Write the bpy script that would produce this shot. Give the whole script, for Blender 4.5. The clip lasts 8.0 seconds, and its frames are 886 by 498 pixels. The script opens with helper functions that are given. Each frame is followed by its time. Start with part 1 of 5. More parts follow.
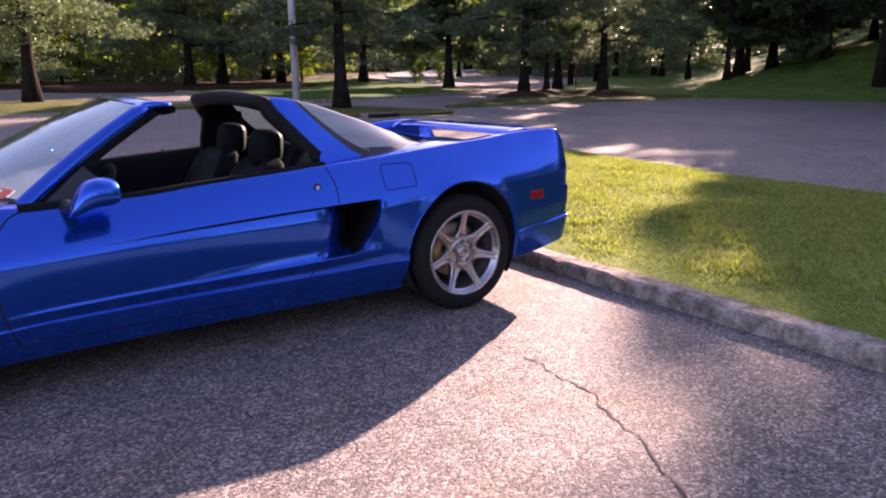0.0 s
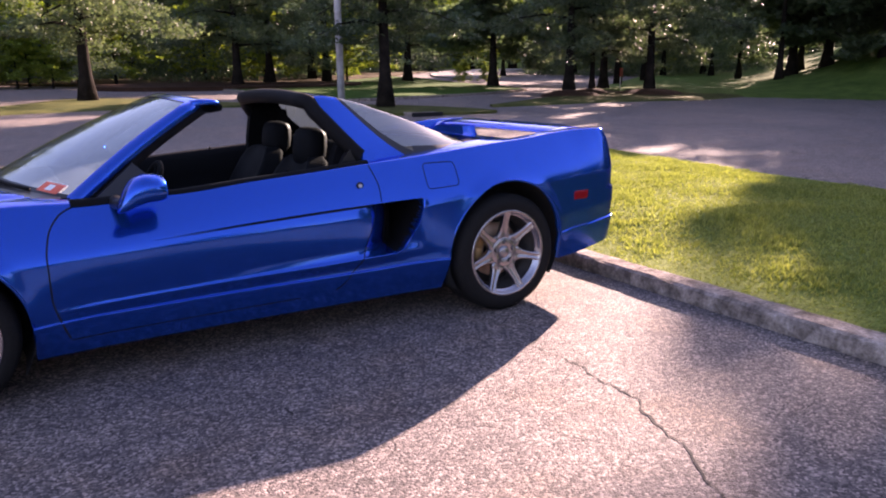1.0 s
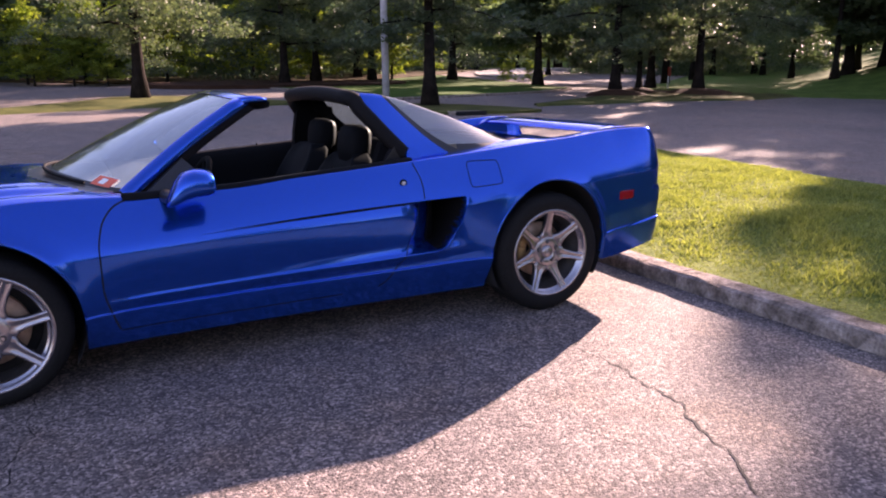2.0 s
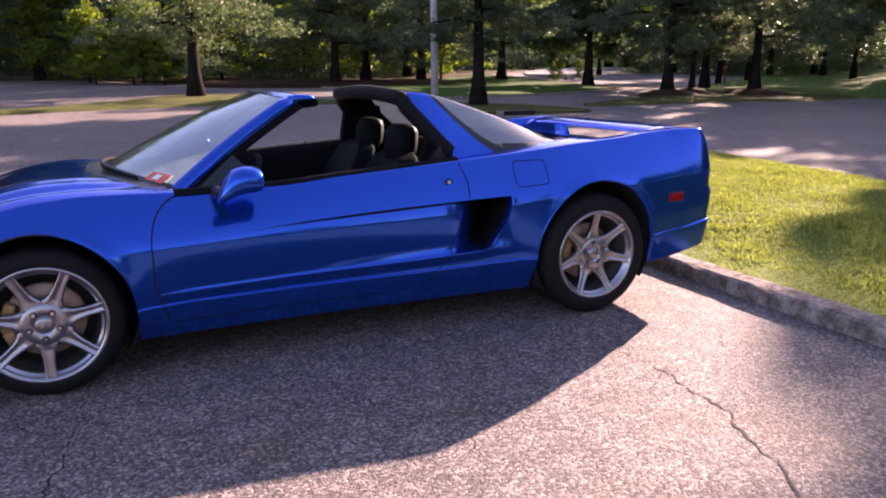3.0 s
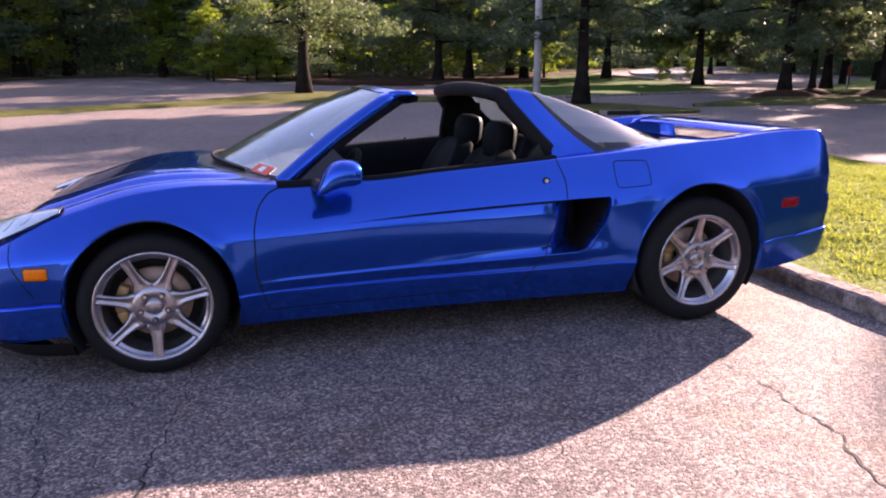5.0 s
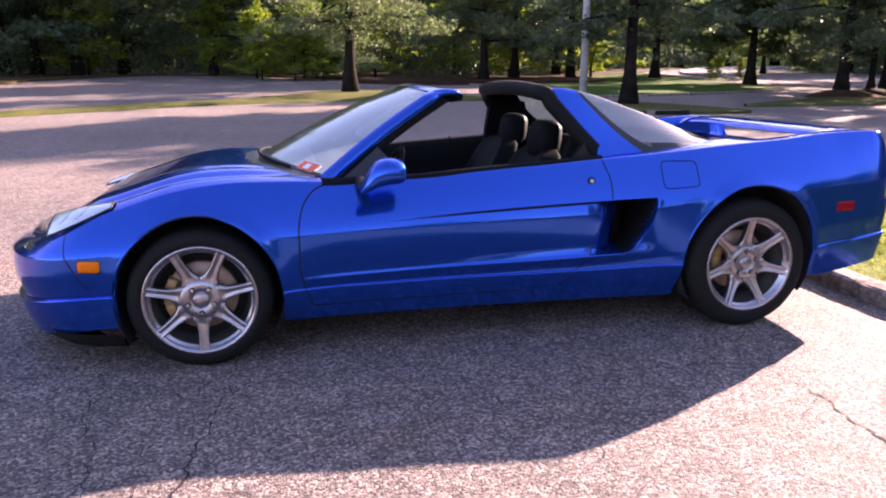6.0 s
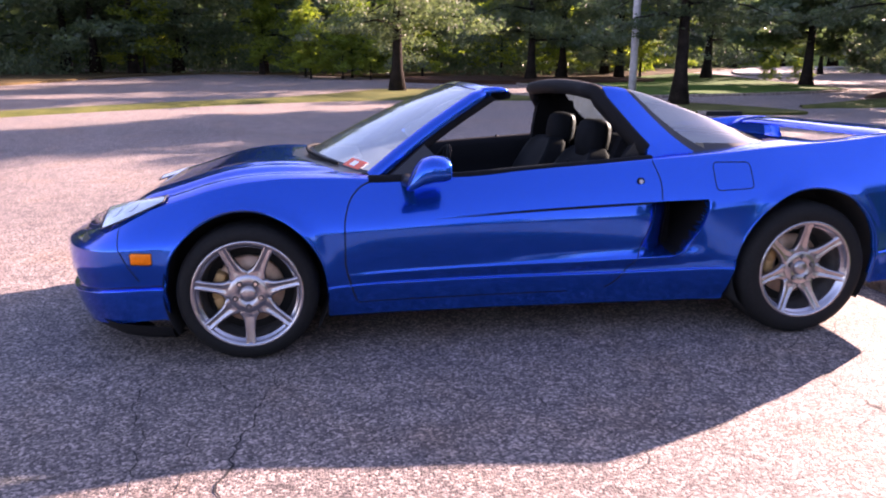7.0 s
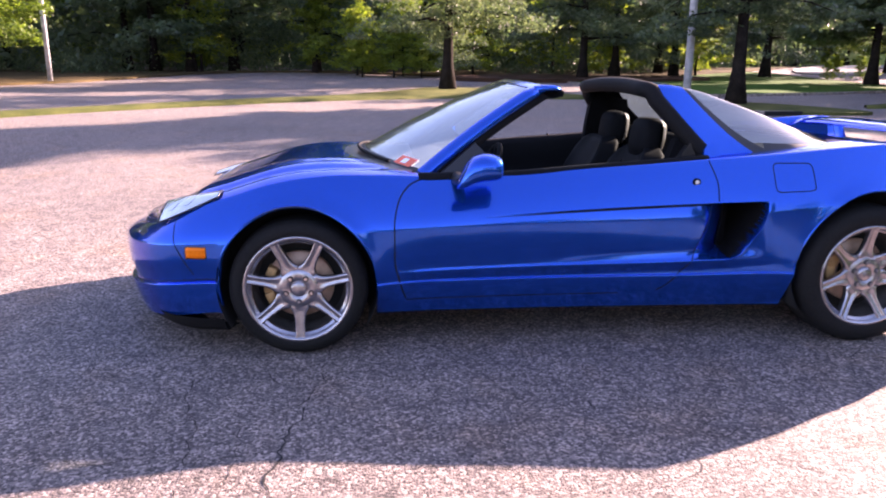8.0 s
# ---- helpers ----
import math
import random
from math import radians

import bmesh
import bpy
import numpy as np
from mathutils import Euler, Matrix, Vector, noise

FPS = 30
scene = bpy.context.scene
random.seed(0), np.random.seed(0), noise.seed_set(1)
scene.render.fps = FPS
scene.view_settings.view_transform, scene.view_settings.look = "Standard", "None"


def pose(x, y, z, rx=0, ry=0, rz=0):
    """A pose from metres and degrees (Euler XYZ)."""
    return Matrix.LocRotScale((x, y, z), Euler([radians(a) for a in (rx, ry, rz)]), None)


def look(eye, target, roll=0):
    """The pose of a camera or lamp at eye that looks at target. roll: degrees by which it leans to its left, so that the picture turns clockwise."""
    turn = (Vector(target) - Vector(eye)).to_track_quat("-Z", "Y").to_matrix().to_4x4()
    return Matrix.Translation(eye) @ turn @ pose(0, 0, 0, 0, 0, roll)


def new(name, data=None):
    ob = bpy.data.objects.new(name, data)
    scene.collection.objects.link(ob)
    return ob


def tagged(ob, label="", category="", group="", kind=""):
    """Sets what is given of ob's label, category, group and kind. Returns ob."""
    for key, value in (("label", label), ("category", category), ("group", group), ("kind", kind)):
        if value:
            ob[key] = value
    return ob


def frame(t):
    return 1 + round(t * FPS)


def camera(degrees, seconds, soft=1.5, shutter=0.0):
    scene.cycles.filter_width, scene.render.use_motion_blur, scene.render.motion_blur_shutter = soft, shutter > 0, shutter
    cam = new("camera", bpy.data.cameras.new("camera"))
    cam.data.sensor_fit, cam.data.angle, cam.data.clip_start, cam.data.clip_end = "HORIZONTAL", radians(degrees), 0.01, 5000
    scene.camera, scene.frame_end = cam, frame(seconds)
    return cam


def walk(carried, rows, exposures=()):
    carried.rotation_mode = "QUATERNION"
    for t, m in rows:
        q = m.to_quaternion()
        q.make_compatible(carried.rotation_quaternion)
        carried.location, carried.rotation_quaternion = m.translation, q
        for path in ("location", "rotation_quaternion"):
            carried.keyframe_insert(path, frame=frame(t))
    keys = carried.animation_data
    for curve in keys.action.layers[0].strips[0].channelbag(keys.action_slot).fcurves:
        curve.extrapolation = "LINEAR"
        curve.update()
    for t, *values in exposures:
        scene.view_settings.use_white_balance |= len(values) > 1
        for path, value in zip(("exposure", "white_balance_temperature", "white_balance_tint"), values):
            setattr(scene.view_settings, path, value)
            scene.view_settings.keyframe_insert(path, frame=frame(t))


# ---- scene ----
cam = camera(63.5, 8.0, 2.0)
PATH = [
    (0, (0.331, -3.902, 1.225), (1.431, -2.297, 0.765), -0.7),
    (0.5, (0.345, -3.884, 1.221), (1.393, -2.244, 0.76), -0.8),
    (1, (0.343, -3.886, 1.222), (1.345, -2.218, 0.761), -0.7),
    (1.5, (0.342, -3.877, 1.218), (1.294, -2.18, 0.756), -0.6),
    (3, (0.353, -3.877, 1.215), (1.138, -2.096, 0.752), -0.4),
    (3.5, (0.359, -3.874, 1.212), (1.076, -2.065, 0.748), -0.3),
    (4, (0.364, -3.873, 1.209), (1.022, -2.043, 0.744), -0.3),
    (4.5, (0.368, -3.864, 1.206), (0.961, -2.011, 0.741), -0.2),
    (6, (0.373, -3.85, 1.202), (0.79, -1.951, 0.735), 0.0),
    (6.5, (0.371, -3.845, 1.199), (0.725, -1.933, 0.73), 0.1),
    (7, (0.369, -3.837, 1.195), (0.667, -1.915, 0.726), 0.2),
    (7.5, (0.366, -3.828, 1.197), (0.596, -1.898, 0.724), 0.2),
    (8, (0.362, -3.824, 1.191), (0.529, -1.888, 0.718), 0.3),
]
walk(cam, [(t, look(eye, target, roll)) for t, eye, target, roll in PATH],
     [(0.0, 2.31, 6850, 44), (3.0, 2.21, 6800, 43), (4.5, 2.32, 6800, 43), (6.5, 2.73, 6750, 43), (8.0, 2.92, 6700, 41)])

# ---- light ----
SUN_TO = Vector((2.2, 1.172, 1.0)).normalized()
world = bpy.data.worlds.new("world")
scene.world = world
world.use_nodes = True
sky = world.node_tree.nodes.new("ShaderNodeTexSky")
sky.sky_type = "NISHITA"
sky.sun_disc = False
sky.sun_elevation = math.asin(SUN_TO.z)
sky.sun_rotation = math.atan2(SUN_TO.x, SUN_TO.y)
world.node_tree.links.new(sky.outputs[0], world.node_tree.nodes["Background"].inputs[0])
world.node_tree.nodes["Background"].inputs[1].default_value = 0.080
sun = new("sun", bpy.data.lights.new("sun", "SUN"))
sun.data.energy = 5.0
sun.data.angle = radians(0.6)
sun.data.color = (1.0, 0.84, 0.65)
sun.matrix_world = look((60, 30, 28), Vector((60, 30, 28)) - SUN_TO)

# ---- materials ----
def nodes_of(name):
    m = bpy.data.materials.new(name)
    m.use_nodes = True
    t = m.node_tree
    return m, t, t.nodes["Principled BSDF"], t.nodes, t.links


def coords(t, scale, kind="Object"):
    c = t.nodes.new("ShaderNodeTexCoord")
    mp = t.nodes.new("ShaderNodeMapping")
    mp.inputs["Scale"].default_value = scale if isinstance(scale, tuple) else (scale,) * 3
    t.links.new(c.outputs[kind], mp.inputs["Vector"])
    return mp.outputs[0]


def noise_tex(t, vec, scale, detail=4.0, rough=0.55):
    n = t.nodes.new("ShaderNodeTexNoise")
    n.inputs["Scale"].default_value = scale
    n.inputs["Detail"].default_value = detail
    n.inputs["Roughness"].default_value = rough
    t.links.new(vec, n.inputs["Vector"])
    return n.outputs["Fac"]


def ramp(t, fac, stops):
    r = t.nodes.new("ShaderNodeValToRGB")
    e = r.color_ramp.elements
    while len(e) < len(stops):
        e.new(0.5)
    for el, (p, c) in zip(e, stops):
        el.position = p
        el.color = (*c, 1) if len(c) == 3 else c
    t.links.new(fac, r.inputs[0])
    return r.outputs[0]


def mix(t, fac, a, b, kind="MIX"):
    m = t.nodes.new("ShaderNodeMix")
    m.data_type = "RGBA"
    m.blend_type = kind
    for s, v in ((m.inputs[0], fac), (m.inputs[6], a), (m.inputs[7], b)):
        if isinstance(v, (int, float)):
            s.default_value = v
        elif isinstance(v, tuple):
            s.default_value = (*v, 1)
        else:
            t.links.new(v, s)
    return m.outputs[2]


def bump(t, b, height, strength, dist):
    n = t.nodes.new("ShaderNodeBump")
    n.inputs["Strength"].default_value = strength
    n.inputs["Distance"].default_value = dist
    t.links.new(height, n.inputs["Height"])
    t.links.new(n.outputs[0], b.inputs["Normal"])


def plain(name, color, rough=0.5, metal=0.0, grain=0.0, grain_scale=40.0, coat=0.0, spread=0.25, sheen=None):
    m, t, b, _, link = nodes_of(name)
    vec = coords(t, 1.0)
    f = noise_tex(t, vec, grain_scale, 5)
    lo = tuple(c * (1 - spread) for c in color)
    hi = tuple(min(1, c * (1 + spread)) for c in color)
    link.new(ramp(t, f, [(0.3, lo), (0.7, hi)]), b.inputs["Base Color"])
    b.inputs["Roughness"].default_value = rough
    b.inputs["Metallic"].default_value = metal
    b.inputs["Coat Weight"].default_value = coat
    if grain:
        bump(t, b, f, grain, 0.003)
    if sheen is not None:
        b.inputs["Specular IOR Level"].default_value = sheen
    return m


def asphalt_material():
    m, t, b, nd, link = nodes_of("asphalt")
    vec = coords(t, 1.0)
    vor = nd.new("ShaderNodeTexVoronoi")
    vor.inputs["Scale"].default_value = 108
    link.new(vec, vor.inputs["Vector"])
    sep = nd.new("ShaderNodeSeparateColor")
    link.new(vor.outputs["Color"], sep.inputs[0])
    stones = ramp(t, sep.outputs[0], [(0.0, (0.040, 0.035, 0.035)), (0.40, (0.115, 0.101, 0.098)), (0.75, (0.215, 0.187, 0.177)), (1.0, (0.425, 0.365, 0.338))])
    fine = noise_tex(t, vec, 330, 3, 0.7)
    big = noise_tex(t, vec, 0.55, 5, 0.6)
    mid = noise_tex(t, vec, 7.0, 4, 0.6)
    col = mix(t, 1.0, stones, ramp(t, fine, [(0.3, (0.62, 0.6, 0.6)), (0.7, (1.25, 1.22, 1.2))]), "MULTIPLY")
    col = mix(t, 1.0, col, ramp(t, big, [(0.3, (0.78, 0.78, 0.8)), (0.7, (1.2, 1.17, 1.15))]), "MULTIPLY")
    col = mix(t, 1.0, col, ramp(t, mid, [(0.3, (0.72, 0.72, 0.74)), (0.7, (1.18, 1.16, 1.13))]), "MULTIPLY")
    # brown weathering in patches
    worn = noise_tex(t, vec, 1.6, 5, 0.65)
    col = mix(t, ramp(t, worn, [(0.52, (0, 0, 0)), (0.72, (0.75, 0.75, 0.75))]), col, mix(t, 1.0, col, (1.10, 0.92, 0.74), "MULTIPLY"))
    # a net of hairline cracks, broken up
    shift = nd.new("ShaderNodeTexNoise")
    shift.inputs["Scale"].default_value = 5.0
    shift.inputs["Detail"].default_value = 4.0
    link.new(vec, shift.inputs["Vector"])
    off = nd.new("ShaderNodeVectorMath")
    off.operation = "MULTIPLY_ADD"
    off.inputs[1].default_value = (0.22, 0.22, 0.0)
    link.new(shift.outputs["Color"], off.inputs[0])
    link.new(vec, off.inputs[2])
    net = nd.new("ShaderNodeTexVoronoi")
    net.feature = "DISTANCE_TO_EDGE"
    net.inputs["Scale"].default_value = 3.1
    link.new(off.outputs[0], net.inputs["Vector"])
    line = ramp(t, net.outputs["Distance"], [(0.010, (1, 1, 1)), (0.030, (0, 0, 0))])
    where = ramp(t, noise_tex(t, vec, 1.1, 4, 0.6), [(0.53, (0, 0, 0)), (0.66, (0.75, 0.75, 0.75))])
    col = mix(t, mix(t, 1.0, line, where, "MULTIPLY"), col, (0.025, 0.022, 0.022))
    link.new(col, b.inputs["Base Color"])
    b.inputs["Roughness"].default_value = 0.82
    edge = ramp(t, vor.outputs["Distance"], [(0.0, (1, 1, 1)), (0.75, (0, 0, 0))])
    bump(t, b, mix(t, 0.35, edge, fine), 0.75, 0.005)
    return m


def paint_material():
    m, t, b, nd, link = nodes_of("blue_paint")
    vec = coords(t, 1.0)
    flake = noise_tex(t, vec, 900, 2, 0.5)
    link.new(ramp(t, flake, [(0.3, (0.0012, 0.072, 0.44)), (0.7, (0.0025, 0.118, 0.66))]), b.inputs["Base Color"])
    dust = noise_tex(t, vec, 3.0, 5, 0.6)
    link.new(ramp(t, dust, [(0.35, (0.155,) * 3), (0.75, (0.20,) * 3)]), b.inputs["Roughness"])
    b.inputs["Metallic"].default_value = 0.82
    b.inputs["Coat Weight"].default_value = 1.0
    b.inputs["Coat Roughness"].default_value = 0.025
    b.inputs["Coat IOR"].default_value = 1.38
    b.inputs["Specular Tint"].default_value = (0.12, 0.34, 1.0, 1.0)
    return m


def glass_material(name, tint, rough=0.0, face=0.05, dust_sheen=0.01):
    m, t, b, nd, link = nodes_of(name)
    out = nd["Material Output"]
    tr = nd.new("ShaderNodeBsdfTransparent")
    tr.inputs[0].default_value = (*tint, 1)
    gl = nd.new("ShaderNodeBsdfGlossy")
    gl.inputs["Roughness"].default_value = rough
    lw = nd.new("ShaderNodeLayerWeight")
    lw.inputs["Blend"].default_value = 0.5
    steep = nd.new("ShaderNodeMath")
    steep.operation = "POWER"
    steep.inputs[1].default_value = 5.0
    link.new(lw.outputs["Facing"], steep.inputs[0])
    fr = nd.new("ShaderNodeMapRange")
    fr.inputs["To Min"].default_value = face
    fr.inputs["To Max"].default_value = 1.0
    link.new(steep.outputs[0], fr.inputs["Value"])
    mx = nd.new("ShaderNodeMixShader")
    # dust film, tinted blue so that it also paints a pale sky reflection
    dust = nd.new("ShaderNodeBsdfDiffuse")
    dust.inputs[0].default_value = (0.50, 0.60, 0.66, 1)
    back = nd.new("ShaderNodeBsdfTranslucent")
    back.inputs[0].default_value = (0.48, 0.66, 0.80, 1)
    haze = nd.new("ShaderNodeMixShader")
    haze.inputs[0].default_value = 0.6
    link.new(dust.outputs[0], haze.inputs[1])
    link.new(back.outputs[0], haze.inputs[2])
    film = nd.new("ShaderNodeMixShader")
    spots = noise_tex(t, coords(t, 1.0), 6.0, 5, 0.6)
    link.new(ramp(t, spots, [(0.3, (dust_sheen * 0.6,) * 3), (0.7, (dust_sheen * 1.4,) * 3)]), film.inputs[0])
    link.new(tr.outputs[0], film.inputs[1])
    link.new(haze.outputs[0], film.inputs[2])
    link.new(fr.outputs[0], mx.inputs[0])
    link.new(film.outputs[0], mx.inputs[1])
    link.new(gl.outputs[0], mx.inputs[2])
    link.new(mx.outputs[0], out.inputs[0])
    return m


def leaf_material(name, dark, light, sheer=0.35, rough=0.5, glow=(1.4, 1.5, 0.75)):
    m, t, b, nd, link = nodes_of(name)
    g = nd.new("ShaderNodeNewGeometry")
    o = nd.new("ShaderNodeObjectInfo")
    col = ramp(t, g.outputs["Random Per Island"], [(0.0, dark), (0.6, tuple((a + c) / 2 for a, c in zip(dark, light))), (1.0, light)])
    col = mix(t, 1.0, col, ramp(t, o.outputs["Random"], [(0.0, (0.8, 0.85, 0.8)), (1.0, (1.15, 1.1, 1.0))]), "MULTIPLY")
    link.new(col, b.inputs["Base Color"])
    b.inputs["Roughness"].default_value = rough
    tr = nd.new("ShaderNodeBsdfTranslucent")
    link.new(mix(t, 1.0, col, glow, "MULTIPLY"), tr.inputs[0])
    mx = nd.new("ShaderNodeMixShader")
    mx.inputs[0].default_value = sheer
    link.new(b.outputs[0], mx.inputs[1])
    link.new(tr.outputs[0], mx.inputs[2])
    link.new(mx.outputs[0], nd["Material Output"].inputs[0])
    return m


def two_tone(name, a, b2, scale, rough=0.9, strength=0.5, detail_scale=60.0):
    m, t, b, nd, link = nodes_of(name)
    vec = coords(t, 1.0)
    big = noise_tex(t, vec, scale, 6, 0.6)
    small = noise_tex(t, vec, detail_scale, 4, 0.65)
    col = ramp(t, big, [(0.32, a), (0.68, b2)])
    col = mix(t, 1.0, col, ramp(t, small, [(0.3, (0.6, 0.6, 0.6)), (0.7, (1.35, 1.35, 1.35))]), "MULTIPLY")
    link.new(col, b.inputs["Base Color"])
    b.inputs["Roughness"].default_value = rough
    b.inputs["Specular IOR Level"].default_value = 0.08
    bump(t, b, small, strength, 0.01)
    return m


ASPHALT = asphalt_material()
PAINT = paint_material()
BLACK = plain("black_rubber", (0.008, 0.008, 0.009), 0.75, grain=0.1, grain_scale=120, sheen=0.14)
TRIM = plain("satin_black_trim", (0.014, 0.014, 0.016), 0.35, grain_scale=60)
TYRE = plain("tyre_rubber", (0.010, 0.010, 0.0105), 0.8, grain=0.25, grain_scale=90, sheen=0.2)
WELL = plain("wheel_well_liner", (0.01, 0.01, 0.01), 0.9)
GAP = plain("panel_gap_shadow_rubber", (0.004, 0.004, 0.006), 0.9)
RIM = plain("grey_silver_alloy", (0.40, 0.385, 0.415), 0.27, 0.95, grain_scale=25, spread=0.12, coat=0.3)
DISC = plain("brake_disc_steel", (0.54, 0.36, 0.26), 0.45, 0.4, grain_scale=15)
CALIPER = plain("gold_caliper", (0.42, 0.25, 0.10), 0.5, 0.2)
CHROME = plain("chrome_steel", (0.6, 0.6, 0.62), 0.15, 1.0, spread=0.05)
LEATHER = plain("black_leather", (0.006, 0.0064, 0.0078), 0.72, grain=0.3, grain_scale=160, sheen=0.10)
HEADREST_SUN = plain("headrest_sun_grey", (0.24, 0.225, 0.20), 0.5, grain_scale=60, spread=0.1)
PALE = plain("pale_lock_face", (0.6, 0.6, 0.62), 0.4, spread=0.08)
CARPET = plain("dark_carpet", (0.005, 0.005, 0.006), 0.95, sheen=0.1)
AMBER = plain("amber_lens", (0.95, 0.19, 0.0), 0.4, grain_scale=200, spread=0.12, sheen=0.2)
REDLENS = plain("red_lens", (0.30, 0.006, 0.012), 0.4, grain_scale=200, sheen=0.2)
LAMPIN = plain("headlamp_reflector", (0.75, 0.77, 0.8), 0.18, 0.8, spread=0.1)
# the windscreen's film is strong enough to stand in for reflected sky
WINDSHIELD = glass_material("clear_glass", (0.62, 0.82, 0.88), 0.0, 0.42, 0.31)
SMOKE = glass_material("tinted_glass", (0.40, 0.48, 0.47), 0.0, 0.26, 0.07)
WHITEP = plain("white_paper", (0.8, 0.8, 0.8), 0.6, spread=0.05)
ORANGEP = plain("orange_red_print", (0.80, 0.14, 0.08), 0.6, spread=0.1)
CONCRETE = two_tone("weathered_concrete", (0.085, 0.068, 0.057), (0.43, 0.36, 0.31), 9.0, 0.9, 1.0, 55.0)
DRIVE = two_tone("pale_worn_concrete", (0.30, 0.27, 0.25), (0.48, 0.45, 0.43), 1.5, 0.9, 0.4, 20.0)
SOIL = two_tone("soil_and_thatch", (0.10, 0.14, 0.025), (0.19, 0.23, 0.05), 2.5, 0.95, 0.8, 45.0)
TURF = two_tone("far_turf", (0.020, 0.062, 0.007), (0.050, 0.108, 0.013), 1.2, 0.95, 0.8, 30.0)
BANKTURF = two_tone("bank_grass", (0.058, 0.112, 0.022), (0.125, 0.195, 0.042), 1.4, 0.95, 0.8, 28.0)
VERGE = two_tone("dry_verge_grass", (0.042, 0.056, 0.015), (0.115, 0.118, 0.036), 1.6, 0.95, 0.8, 25.0)
MULCH = two_tone("mulch_bed", (0.03, 0.017, 0.011), (0.075, 0.040, 0.026), 2.0, 0.95, 0.8, 30.0)
LITTER = two_tone("forest_litter", (0.04, 0.03, 0.015), (0.09, 0.065, 0.03), 0.8, 0.95, 0.8, 12.0)
BARK = two_tone("bark", (0.010, 0.008, 0.007), (0.030, 0.024, 0.020), 4.0, 0.95, 1.0, 35.0)
GALV = plain("painted_steel_pole", (0.60, 0.61, 0.65), 0.45, 0.3, grain_scale=6)
LEAF = leaf_material("oak_leaves", (0.052, 0.086, 0.050), (0.155, 0.192, 0.115), 0.46, glow=(1.25, 1.35, 0.85))
LEAF_FAR = leaf_material("woodland_leaves", (0.056, 0.094, 0.060), (0.125, 0.172, 0.100), 0.5, glow=(1.25, 1.35, 0.9))
# lighter, yellower leaf copies: sunlight on the foliage is put into the colour
LEAF_SUNLIT = leaf_material("sunlit_leaves", (0.075, 0.125, 0.018), (0.17, 0.23, 0.034), 0.45)
LEAF_SAPLING_SUNLIT = leaf_material("sunlit_sapling_leaves", (0.11, 0.17, 0.024), (0.25, 0.30, 0.05), 0.55)
BLADE = leaf_material("grass_blades", (0.115, 0.145, 0.036), (0.315, 0.335, 0.115), 0.45, 0.85)
SHADE_DUST = plain("shade_and_dust_grey", (0.05, 0.047, 0.046), 0.6, 0.3)
RIDGE_WOOD = two_tone("distant_foliage", (0.07, 0.11, 0.03), (0.22, 0.26, 0.07), 0.25, 0.95, 0.6, 1.6)


# ---- helpers for meshes ----
def data(name, verts, faces, material, smooth=False):
    me = bpy.data.meshes.new(name)
    me.from_pydata([tuple(v) for v in verts], [], [tuple(int(i) for i in f) for f in faces])
    me.materials.append(material)
    if smooth:
        me.shade_smooth()
    me.update()
    return me


def part(name, me, parent, label=""):
    ob = new(name, me)
    ob.parent = parent
    return tagged(ob, label)


def bm_data(name, bm, material, smooth=False):
    me = bpy.data.meshes.new(name)
    bmesh.ops.recalc_face_normals(bm, faces=bm.faces[:])
    bm.to_mesh(me)
    bm.free()
    me.materials.append(material)
    if smooth:
        me.shade_smooth()
    return me


def empty(name, m, label, category, group="", kind=""):
    ob = new(name)
    ob.empty_display_size = 0.1
    ob.matrix_world = m
    return tagged(ob, label, category, group, kind)


def box_bm(bm, size, m, bevel=0.0, segments=2):
    r = bmesh.ops.create_cube(bm, size=1.0, matrix=m @ Matrix.Diagonal((*size, 1)))
    if bevel:
        es = list({e for v in r["verts"] for e in v.link_edges})
        bmesh.ops.bevel(bm, geom=es, offset=bevel, segments=segments, affect="EDGES", profile=0.5)


def smooth_curve(xs, ys):
    """A monotone cubic through the stations, as a function of x."""
    xs, ys = np.array(xs, float), np.array(ys, float)
    h, d = np.diff(xs), np.diff(ys) / np.diff(xs)
    m = np.r_[d[0], np.where(d[:-1] * d[1:] > 0, 2 * d[:-1] * d[1:] / (d[:-1] + d[1:] + 1e-12), 0), d[-1]]

    def f(x):
        x = np.clip(np.asarray(x, float), xs[0], xs[-1])
        i = np.clip(np.searchsorted(xs, x, side="right") - 1, 0, len(xs) - 2)
        u = (x - xs[i]) / h[i]
        return ((2 * u**3 - 3 * u**2 + 1) * ys[i] + (u**3 - 2 * u**2 + u) * h[i] * m[i]
                + (-2 * u**3 + 3 * u**2) * ys[i + 1] + (u**3 - u**2) * h[i] * m[i + 1])
    return f


def step(a, b, x):
    u = np.clip((np.asarray(x, float) - a) / (b - a), 0, 1)
    return u * u * (3 - 2 * u)


